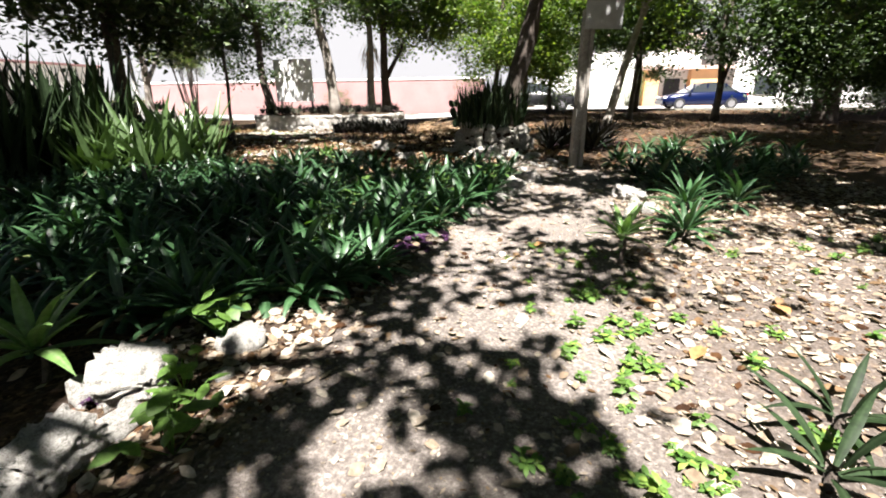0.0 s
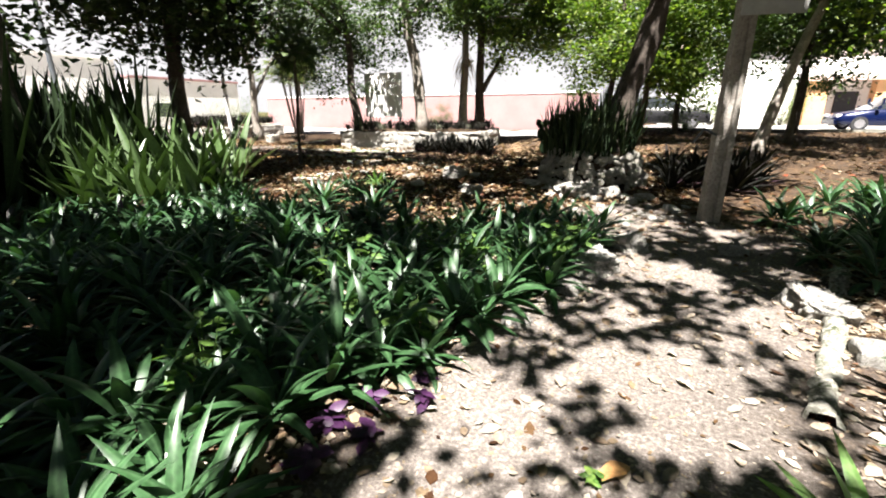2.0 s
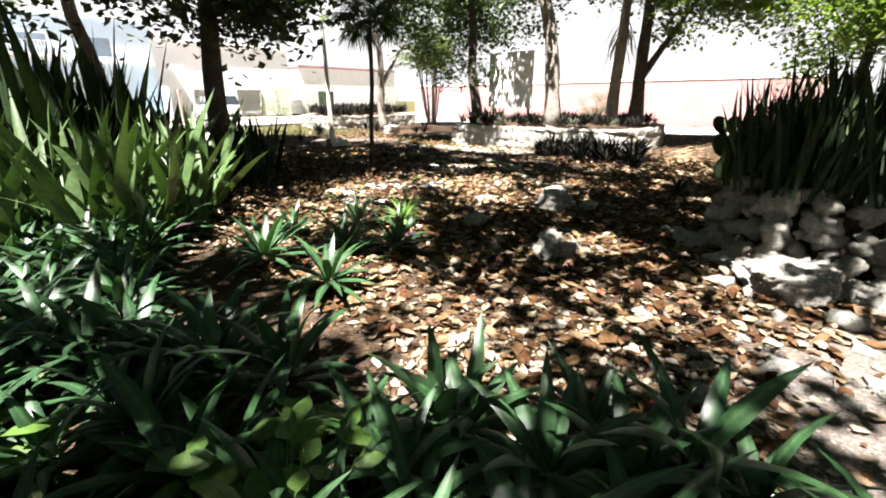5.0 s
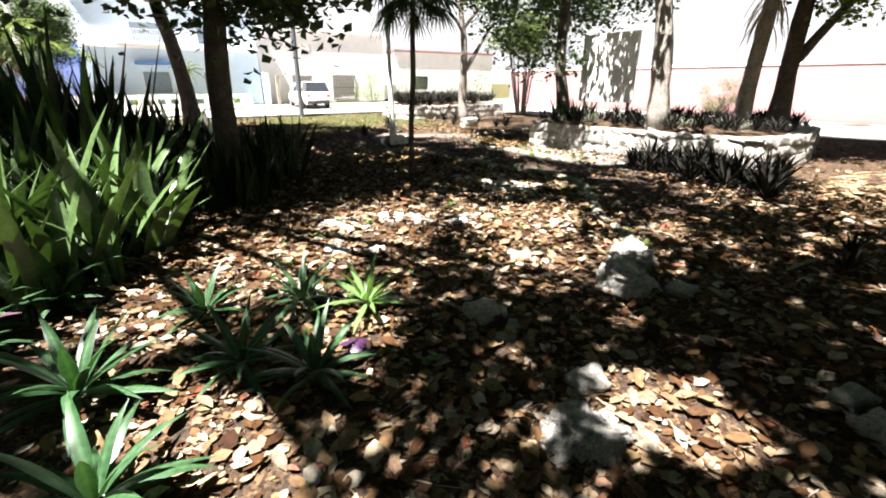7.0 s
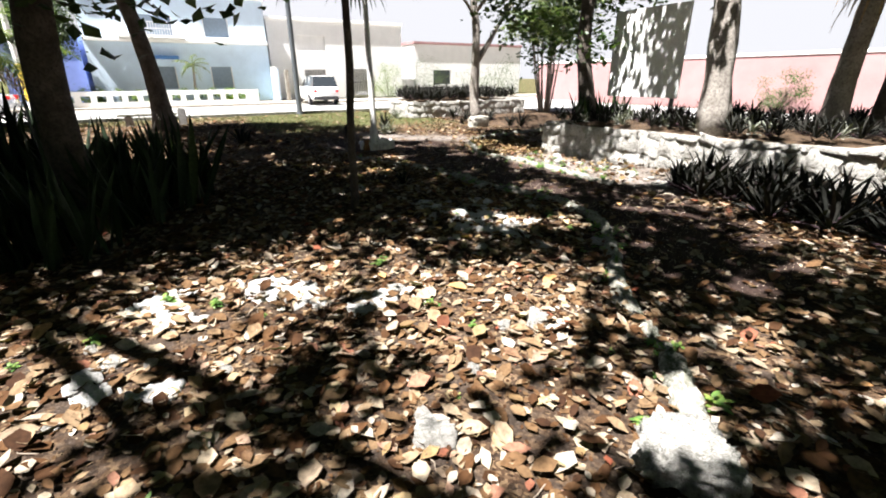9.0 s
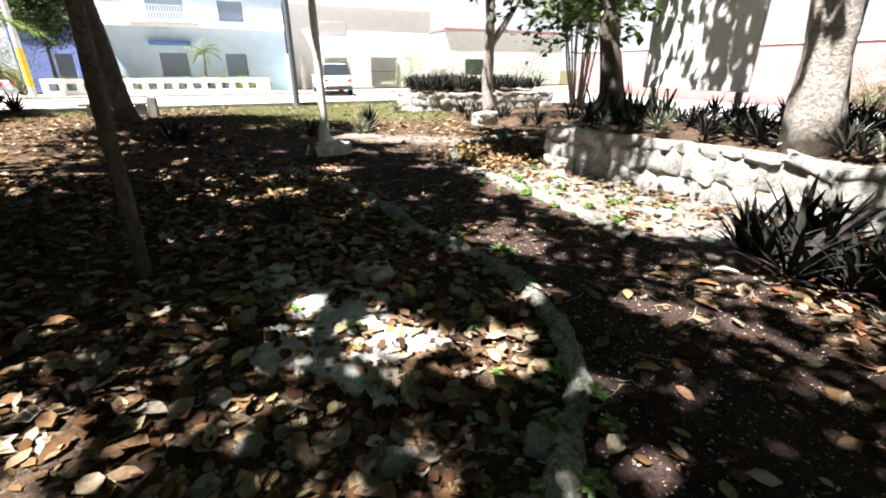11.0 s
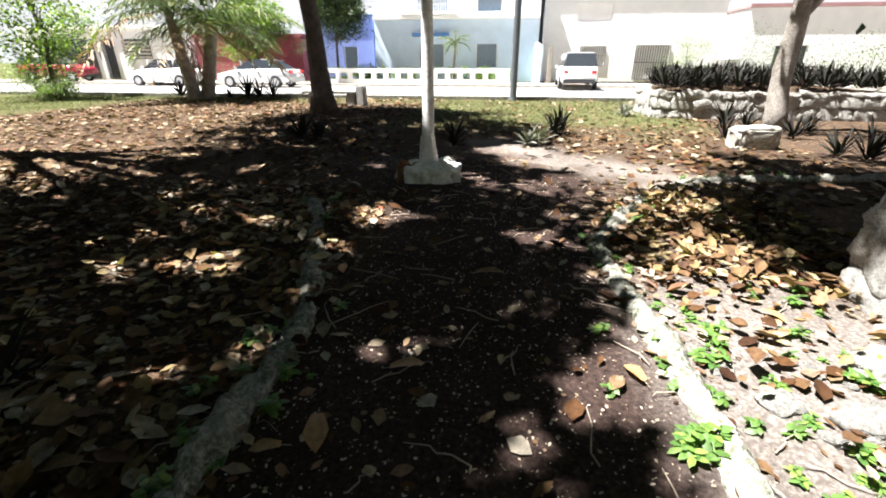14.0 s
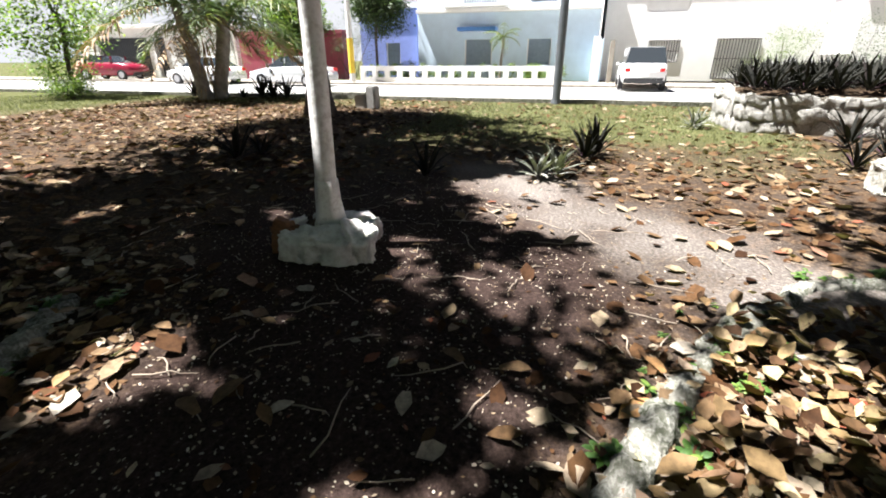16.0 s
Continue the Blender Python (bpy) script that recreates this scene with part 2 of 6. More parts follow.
M["carsilver"] = plain("silver_car_paint", (0.62, 0.63, 0.65), 0.25, 0.5, 0.03)
M["carwhite"] = plain("white_car_paint", (0.80, 0.80, 0.79), 0.25, 0, 0.02)
M["carred"] = plain("red_car_paint", (0.2, 0.012, 0.03), 0.25, 0, 0.03)
M["carblue"] = plain("dark_blue_car_paint", (0.004, 0.009, 0.045), 0.2, 0.2, 0.03)
M["cardark"] = plain("black_car_paint", (0.02, 0.02, 0.022), 0.25, 0, 0.03)
M["tyre"] = plain("black_rubber_tyre", (0.025, 0.025, 0.027), 0.9)
M["rim"] = plain("grey_alloy_rim", (0.5, 0.5, 0.52), 0.35, 0.8)
M["plastic"] = plain("black_plastic_trim", (0.03, 0.03, 0.032), 0.7)
M["redlamp"] = plain("red_tail_light_plastic", (0.55, 0.02, 0.02), 0.3)
M["lamplens"] = plain("clear_lamp_plastic", (0.7, 0.7, 0.7), 0.3)
_m, _nt, _b = nodes_of("car_glass", 0.08, 0, 0.6)
_b.inputs["Base Color"].default_value = (0.03, 0.035, 0.04, 1)
M["glass"] = _m


# ---- mesh helpers ----
def mesh_from(name, verts, faces, material, uvs=None, smooth=True):
    me = bpy.data.meshes.new(name)
    me.from_pydata([tuple(v) for v in verts], [], faces)
    if uvs is not None:
        layer = me.uv_layers.new(name="UVMap")
        idx = np.empty(len(me.loops), dtype=np.int32)
        me.loops.foreach_get("vertex_index", idx)
        layer.data.foreach_set("uv", np.asarray(uvs, dtype=np.float32)[idx].ravel())
    me.materials.append(material)
    if smooth:
        me.polygons.foreach_set("use_smooth", [True] * len(me.polygons))
    me.update()
    return me


def bm_mesh(name, bm, material, smooth=False):
    me = bpy.data.meshes.new(name)
    bm.to_mesh(me)
    bm.free()
    me.materials.append(material)
    if smooth:
        me.polygons.foreach_set("use_smooth", [True] * len(me.polygons))
    return me


def thing(name, x, y, z, label, category, group="", rz=0.0, kind=""):
    ob = new(name)
    ob.empty_display_size = 0.2
    ob.matrix_basis = pose(x, y, z, 0, 0, rz)
    return tagged(ob, label, category, group, kind)


def part(name, data, material, parent, label="", m=None, smooth=False):
    """One mesh under a thing or a part; data is a bmesh or a ready mesh."""
    me = bm_mesh(name, data, material, smooth) if isinstance(data, bmesh.types.BMesh) else data
    ob = new(name, me)
    ob.parent = parent
    if m is not None:
        ob.matrix_basis = m
    return tagged(ob, label)


def box(x0, y0, z0, x1, y1, z1, bevel=0.0):
    bm = bmesh.new()
    bmesh.ops.create_cube(bm, size=1)
    for v in bm.verts:
        v.co = Vector((x0 if v.co.x < 0 else x1, y0 if v.co.y < 0 else y1, z0 if v.co.z < 0 else z1))
    if bevel:
        bmesh.ops.bevel(bm, geom=bm.edges[:], offset=bevel, segments=2, affect="EDGES")
    return bm


def cyl(r0, r1, z0, z1, seg=16, x=0, y=0):
    bm = bmesh.new()
    bmesh.ops.create_cone(bm, cap_ends=True, segments=seg, radius1=r0, radius2=r1, depth=z1 - z0, matrix=Matrix.Translation((x, y, (z0 + z1) / 2)))
    return bm


def smooth01(a, b, x):
    t = min(1.0, max(0.0, (x - a) / (b - a)))
    return t * t * (3 - 2 * t)


def gz(x, y):
    """Height of the ground: flat park, rising a little to the road in the north-east."""
    return 0.028 * max(0.0, min(y, 28.0) - 12.0) * smooth01(-4, 3, x) + 0.02 * noise.noise(Vector((x * 0.8, y * 0.8, 0))) * (1 if -24 < x else 0)


def inside(poly, x, y):
    c = False
    for (x0, y0), (x1, y1) in zip(poly, poly[1:] + poly[:1]):
        if (y0 > y) != (y1 > y) and x < (x1 - x0) * (y - y0) / (y1 - y0) + x0:
            c = not c
    return c


def away(line, x, y):
    """Distance from a polyline."""
    best = 1e9
    for (x0, y0), (x1, y1) in zip(line, line[1:]):
        dx, dy = x1 - x0, y1 - y0
        k = min(1, max(0, ((x - x0) * dx + (y - y0) * dy) / (dx * dx + dy * dy)))
        best = min(best, math.hypot(x - x0 - k * dx, y - y0 - k * dy))
    return best


def tube(points, radii, seg=12, rough=0.0, seed=0):
    """A swept tube through points, with its own radius at each."""
    pts = [Vector(p) for p in points]
    verts, faces = [], []
    up = Vector((0.13, 0.9, 0.2))
    for i, p in enumerate(pts):
        d = (pts[min(i + 1, len(pts) - 1)] - pts[max(i - 1, 0)]).normalized()
        a = d.cross(up).normalized()
        b = d.cross(a)
        for k in range(seg):
            w = 2 * math.pi * k / seg
            r = radii[i] * (1 + rough * noise.noise(Vector((math.cos(w) * 1.5 + seed, math.sin(w) * 1.5, p.z * 1.3 + seed))))
            verts.append(p + a * (r * math.cos(w)) + b * (r * math.sin(w)))
    for i in range(len(pts) - 1):
        for k in range(seg):
            k2 = (k + 1) % seg
            faces.append((i * seg + k, i * seg + k2, (i + 1) * seg + k2, (i + 1) * seg + k))
    faces.append(tuple(range(seg - 1, -1, -1)))
    faces.append(tuple((len(pts) - 1) * seg + k for k in range(seg)))
    return verts, faces


def bend(p0, p1, n, sag=0.0, wob=0.1, seed=0):
    p0, p1 = Vector(p0), Vector(p1)
    out = []
    for i in range(n + 1):
        k = i / n
        w = Vector((noise.noise(Vector((seed, k * 2.2, 0))), noise.noise(Vector((seed + 9, k * 2.2, 3))), 0)) * wob * math.sin(math.pi * k)
        out.append(p0.lerp(p1, k) + w + Vector((0, 0, sag * math.sin(math.pi * k))))
    return out


def add(acc, verts, faces, uvs=None):
    o = len(acc[0])
    acc[0].extend(verts)
    acc[1].extend([tuple(i + o for i in f) for f in faces])
    if uvs is not None:
        acc[2].extend(uvs)


def sword(base, yaw, elev, length, width, droop, n=5, fold=0.25, shape=0.35, twist=0.0):
    """A long leaf: a folded strip, widest at the given part of its length, drooping to the tip."""
    verts, faces, uvs = [], [], []
    p = Vector(base)
    e = elev
    step = length / n
    side0 = Vector((-math.sin(yaw), math.cos(yaw), 0))
    for i in range(n + 1):
        k = i / n
        w = width * 0.5 * (0.45 + 0.55 * min(1, k / shape)) * (1 - max(0, (k - shape) / (1 - shape)) ** 1.7)
        d = Vector((math.cos(yaw) * math.cos(e), math.sin(yaw) * math.cos(e), math.sin(e)))
        nrm = side0.cross(d) * -1
        tw = twist * k
        side = side0 * math.cos(tw) + nrm * math.sin(tw)
        lift = nrm * (-fold * w)
        verts += [p + side * w - lift * -1, p.copy(), p - side * w - lift * -1]
        uvs += [(0.0, k), (0.5, k), (1.0, k)]
        p = p + d * step
        e -= droop / n
    for i in range(n):
        a = i * 3
        faces += [(a, a + 3, a + 4, a + 1), (a + 1, a + 4, a + 5, a + 2)]
    return verts, faces, uvs


def rosette(rnd, count, length, width, e0=1.35, e1=0.15, droop=0.9, n=5, lift=0.06):
    """Leaves of one spreading plant, from upright in the middle to flat outside."""
    acc = ([], [], [])
    for i in range(count):
        k = (i + 0.5) / count
        yaw = i * 2.39996 + rnd.uniform(-0.25, 0.25)
        el = e0 + (e1 - e0) * k + rnd.uniform(-0.12, 0.12)
        L = length * (0.65 + 0.4 * math.sin(math.pi * min(1, k + 0.25))) * rnd.uniform(0.82, 1.12)
        r = 0.02 + 0.03 * k
        add(acc, *sword((r * math.cos(yaw), r * math.sin(yaw), lift * (1.6 - k)), yaw, el, L, width * rnd.uniform(0.85, 1.15), droop * rnd.uniform(0.6, 1.3), n, 0.3, 0.3, rnd.uniform(-0.4, 0.4)))
    return acc


def leaf_cloud(rnd, clumps, per, size, spread, flat=0.7, origin=None):
    """Tree leaves round the given clump centres: small pointed leaves, each a folded pair of faces."""
    n = len(clumps) * per
    g = np.random.default_rng(rnd.randrange(1 << 30))
    c = np.repeat(np.array([tuple(v) for v in clumps]), per, axis=0)
    off = g.normal(size=(n, 3)) * spread * np.array([1, 1, flat])
    c = c + off
    if origin is not None:
        c = c[~sun_shaft(c + np.array(origin))]
        n = len(c)
    d = g.normal(size=(n, 3)) * np.array([1, 1, 0.55])
    d /= np.linalg.norm(d, axis=1)[:, None]
    s = np.cross(d, g.normal(size=(n, 3)) * 0.5 + np.array([0, 0, 1.0]))
    s /= np.linalg.norm(s, axis=1)[:, None]
    nrm = np.cross(d, s)
    L = size * g.uniform(0.6, 1.25, size=(n, 1))
    W = L * g.uniform(0.28, 0.42, size=(n, 1))
    v = np.stack([c, c + d * L * 0.5 + s * W + nrm * W * 0.3, c + d * L, c + d * L * 0.5 - s * W + nrm * W * 0.3], axis=1).reshape(-1, 3)
    f = [(4 * i, 4 * i + 1, 4 * i + 2, 4 * i + 3) for i in range(n)]
    return v, f


# ---- ground ----
PATH_A = [(2.1, -2.0), (2.0, 1.2), (2.2, 3.4), (2.6, 5.4), (3.0, 7.4), (3.3, 8.8), (2.6, 9.6)]
PATH_C = [(-3.2, 15.6), (-5.0, 16.8), (-6.6, 16.6), (-8.4, 16.4), (-10.2, 16.4), (-12.0, 16.8)]
BED = [(0.15, 2.25), (0.75, 2.85), (1.1, 3.2), (1.1, 4.2), (1.6, 5.2), (1.95, 6.3), (2.25, 7.4), (2.3, 8.3), (1.3, 8.4), (0.1, 7.8), (-0.9, 7.4), (-2.2, 7.4), (-3.4, 8.0), (-4.4, 8.6), (-6.4, 7.0), (-6.0, 3.4), (-3.6, 1.2), (-1.2, 1.6)]

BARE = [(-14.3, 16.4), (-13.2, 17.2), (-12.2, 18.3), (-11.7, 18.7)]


def cover(x, y):
    n1 = noise.noise(Vector((x * 0.7, y * 0.7, 5)))
    dirt = 1 - smooth01(0.75, 1.35, away(PATH_A, x, y) + 0.35 * n1)
    dirt = max(dirt, 0.35 * (1 - smooth01(0.6, 1.2, math.hypot(x - 2.6, y - 2.3) + 0.3 * n1)))
    dirt = max(dirt, 0.55 * (1 - smooth01(2.0, 3.5, math.hypot(x - 4.4, y - 3.0))))
    red = 1 - smooth01(0.75, 1.2, away(PATH_C, x, y) + 0.25 * n1)
    red = max(red, 1 - smooth01(1.5, 2.6, math.hypot(x + 12.4, (y - 16.2) * 1.1) + 0.4 * n1))
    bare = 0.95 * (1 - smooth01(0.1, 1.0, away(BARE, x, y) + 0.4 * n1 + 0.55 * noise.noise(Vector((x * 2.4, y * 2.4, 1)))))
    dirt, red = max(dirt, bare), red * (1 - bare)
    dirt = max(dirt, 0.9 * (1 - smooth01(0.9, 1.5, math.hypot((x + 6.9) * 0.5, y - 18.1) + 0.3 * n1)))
    grass = smooth01(-14.8, -18.5, x + 1.2 * n1) * smooth01(13.2, 14.6, y) * (1 - smooth01(20.5, 21.5, y))
    grass = max(grass, smooth01(3.8, 1.6, y + 1.3 * n1) * smooth01(-12.5, -16, x))
    grass = max(grass, 0.6 * smooth01(-21.2, -22.6, x))
    return dirt, red, min(1, grass)


def ground_sheet():
    xs = np.concatenate([[-900, -300, -120, -70, -50], np.arange(-36, -13, 0.5), np.arange(-13, 6, 0.2), np.arange(6, 22, 0.6), [24, 30, 40, 60, 120, 300, 900]])
    ys = np.concatenate([[-900, -300, -120, -60, -30, -15, -8, -5], np.arange(-3, 21, 0.2), np.arange(21, 36, 0.6), [38, 42, 50, 70, 120, 300, 900]])
    verts = [(x, y, gz(x, y)) for y in ys for x in xs]
    nx = len(xs)
    faces = [(j * nx + i, j * nx + i + 1, (j + 1) * nx + i + 1, (j + 1) * nx + i) for j in range(len(ys) - 1) for i in range(nx - 1)]
    me = mesh_from("ground", verts, faces, M["ground"])
    col = me.color_attributes.new("cover", "FLOAT_COLOR", "POINT")
    data = np.ones((len(verts), 4), dtype=np.float32)
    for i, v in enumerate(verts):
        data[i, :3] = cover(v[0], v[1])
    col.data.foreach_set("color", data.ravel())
    return tagged(new("ground", me), "bare park soil with leaf litter and thin grass", "ground", kind="structure")


ground = ground_sheet()


def strip(name, x0, y0, x1, y1, lift, material, label, step=2.0):
    """A sheet that follows the ground."""
    nx, ny = max(1, int((x1 - x0) / step)), max(1, int((y1 - y0) / step))
    v = [(x0 + (x1 - x0) * i / nx, y0 + (y1 - y0) * j / ny, gz(x0 + (x1 - x0) * i / nx, y0 + (y1 - y0) * j / ny) + lift) for j in range(ny + 1) for i in range(nx + 1)]
    f = [(j * (nx + 1) + i, j * (nx + 1) + i + 1, (j + 1) * (nx + 1) + i + 1, (j + 1) * (nx + 1) + i) for j in range(ny) for i in range(nx)]
    return tagged(new(name, mesh_from(name, v, f, material)), label, "road", kind="structure")


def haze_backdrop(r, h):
    """An added glowing cylinder far beyond the town, standing in for a white low sky."""
    m = bpy.data.materials.new("glowing_white_low_sky")
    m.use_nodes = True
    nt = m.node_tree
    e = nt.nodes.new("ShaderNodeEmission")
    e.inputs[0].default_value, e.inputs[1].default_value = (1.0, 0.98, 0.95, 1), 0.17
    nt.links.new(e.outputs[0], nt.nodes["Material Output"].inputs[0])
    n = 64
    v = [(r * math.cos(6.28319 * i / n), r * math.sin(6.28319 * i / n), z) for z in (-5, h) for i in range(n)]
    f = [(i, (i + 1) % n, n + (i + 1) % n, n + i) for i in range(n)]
    tagged(new("backdrop", mesh_from("backdrop", v, f, m)), "glowing white backdrop in place of the low sky", "sky", kind="structure")


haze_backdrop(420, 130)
strip("road_west", -33.0, -60, -24.3, 60, 0.012, M["asphalt"], "sun-bleached grey asphalt street beside the park")
strip("road_north", -24.3, 28.4, 60, 36.5, 0.014, M["asphalt"], "sun-bleached asphalt street behind the park")
k = tagged(new("kerb_west", bm_mesh("kerb_west", box(-24.3, -40, -0.1, -24.1, 28.2, 0.13, 0.02), M["kerb"])), "worn grey concrete kerb along the street", "kerb", kind="structure")
k = tagged(new("kerb_north", bm_mesh("kerb_north", box(2.5, 28.2, 0.2, 50, 28.4, 0.56, 0.02), M["kerb"])), "worn concrete kerb along the street", "kerb", kind="structure")
pv = tagged(new("pavement", bm_mesh("pavement", box(-36.5, -40, -0.1, -33.0, 45, 0.12, 0.02), M["mortar"])), "pale concrete pavement before the houses", "pavement", kind="structure")


# ---- path edging ----
def edging(name, line, label):
    """Rough concrete edging: a lumpy half-buried ridge along the path."""
    pts = []
    for (x0, y0), (x1, y1) in zip(line, line[1:]):
        n = max(2, int(math.hypot(x1 - x0, y1 - y0) / 0.03))
        pts += [(x0 + (x1 - x0) * i / n, y0 + (y1 - y0) * i / n) for i in range(n)]
    pts = [(sum(p[0] for p in pts[max(0, i - 5):i + 6]) / len(pts[max(0, i - 5):i + 6]), sum(p[1] for p in pts[max(0, i - 5):i + 6]) / len(pts[max(0, i - 5):i + 6])) for i in range(len(pts))]
    verts, faces = [], []
    prof = [(-1.05, -0.1), (-0.95, 0.3), (-0.75, 0.7), (-0.4, 0.92), (0.0, 1.0), (0.4, 0.95), (0.75, 0.65), (0.95, 0.3), (1.05, -0.1)]
    for i, (x, y) in enumerate(pts):
        a, b = pts[max(0, i - 1)], pts[min(len(pts) - 1, i + 1)]
        d = Vector((b[0] - a[0], b[1] - a[1], 0)).normalized()
        s = Vector((-d.y, d.x, 0))
        for u, h in prof:
            n1 = noise.noise(Vector((x * 8, y * 8, u * 2))) + 0.9 * noise.noise(Vector((x * 21, y * 21, u * 5)))
            n2 = noise.noise(Vector((x * 1.9, y * 1.9, 4)))
            w = 0.075 * (1 + 0.3 * n1 + 0.35 * n2)
            verts.append(Vector((x, y, gz(x, y) - 0.02)) + s * (u * w) + Vector((0, 0, max(-0.06, h) * 0.08 * (1 + 0.5 * n1 + 0.6 * n2))))
    m = len(prof)
    for i in range(len(pts) - 1):
        for j in range(m - 1):
            faces.append((i * m + j, (i + 1) * m + j, (i + 1) * m + j + 1, i * m + j + 1))
    return tagged(new(name, mesh_from(name, verts, faces, M["kerb"])), label, "path edging", kind="structure")


EDGE_L = [(-1.35, 12.75), (-1.7, 13.2), (-2.25, 13.75), (-3.0, 14.2), (-3.6, 14.82), (-4.18, 15.44), (-4.62, 15.68), (-5.45, 15.86), (-6.2, 15.75), (-6.9, 15.52), (-7.6, 15.5), (-8.2, 15.48), (-9.0, 15.18), (-10.05, 14.78), (-10.6, 14.45)]
EDGE_R = [(-5.6, 17.35), (-6.6, 17.45), (-7.5, 17.5), (-8.2, 17.46), (-8.9, 17.38), (-9.6, 17.35), (-10.3, 17.7), (-11.0, 18.06), (-11.85, 18.8), (-12.1, 19.8), (-12.25, 20.8), (-12.6, 23.0)]
edging("path_edging_1", EDGE_L, "lumpy mossy concrete edging of the dirt path")
edging("path_edging_3", [(4.6, 8.2), (4.25, 7.2), (3.9, 6.2), (3.6, 5.4), (3.45, 4.9)], "broken pale concrete edging of the first path")
edging("path_edging_2", EDGE_R, "lumpy pale concrete edging of the dirt path")


# ---- stones ----
def rock_mesh(seed, sx, sy, sz, sub=3, rough=0.45, square=0.62, pits=0.0):
    bm = bmesh.new()
    bmesh.ops.create_icosphere(bm, subdivisions=sub, radius=1)
    for v in bm.verts:
        p = v.co.copy()
        q = Vector([math.copysign(abs(c) ** square, c) for c in p])
        f = 1 + rough * noise.noise(p * 1.1 + Vector((seed * 3.1, 0, 0))) - rough * 0.7 * abs(noise.noise(p * 2.6 + Vector((0, seed * 2.3, 0)))) + rough * 0.3 * noise.noise(p * 6 + Vector((0, seed, 0))) + rough * 0.22 * noise.noise(p * 13)
        if pits:
            f += pits * (0.1 * noise.noise(p * 9 + Vector((seed, 0, 0))) - 0.2 * max(0, noise.noise(p * 5.5 + Vector((0, 0, seed))) - 0.12) - 0.1 * max(0, noise.noise(p * 15 + Vector((0, seed, 0))) - 0.15))
        v.co = Vector((q.x * sx, q.y * sy, q.z * sz)) * f
    return bm_mesh("rock", bm, M["rock"], True)


ROCKS = [rock_mesh(i, 1.0, 0.75 + 0.1 * (i % 3), 0.55 + 0.12 * (i % 2), 3) for i in range(6)]


PITTED = [rock_mesh(i + 20, 1.0, 0.8 + 0.1 * (i % 3), 0.62 + 0.1 * (i % 2), 5, 0.5, 0.55, 0.6) for i in range(6)]


def stone(x, y, size, label="pale weathered limestone lump half sunk in soil", sink=0.34, name="rock", group="loose stones", flat=1.0, z=None):
    ob = new(name, (PITTED if size > 0.17 else ROCKS)[random.randrange(6)])
    s = size
    ob.matrix_basis = Matrix.Translation((x, y, (gz(x, y) if z is None else z) + s * 0.55 * flat * (1 - 2 * sink))) @ pose(0, 0, 0, random.uniform(-15, 15), random.uniform(-15, 15), random.uniform(0, 360)) @ Matrix.Diagonal((s, s, s * flat, 1))
    return tagged(ob, label, "rock", group)


for x, y, s in [(0.30, 1.05, 0.2), (0.22, 1.62, 0.2), (0.02, 1.55, 0.12), (0.52, 2.08, 0.14), (0.38, 1.33, 0.1), (0.62, 1.75, 0.06), (2.2, 6.9, 0.22), (2.05, 6.35, 0.12), (1.75, 5.55, 0.11), (2.5, 7.9, 0.2), (3.9, 6.6, 0.2), (4.0, 5.9, 0.14), (3.6, 8.1, 0.12),
                (-1.3, 12.36, 0.26), (-0.98, 12.72, 0.13), (-0.6, 10.95, 0.13), (-0.3, 10.55, 0.19), (-1.65, 13.0, 0.22), (-2.4, 12.1, 0.11), (-1.65, 11.0, 0.16), (-3.0, 13.3, 0.1), (-7.2, 18.75, 0.12), (-6.6, 18.5, 0.1), (-8.1, 18.4, 0.13), (-7.7, 18.1, 0.1), (-6.0, 18.2, 0.11)]:
    stone(x, y, s)


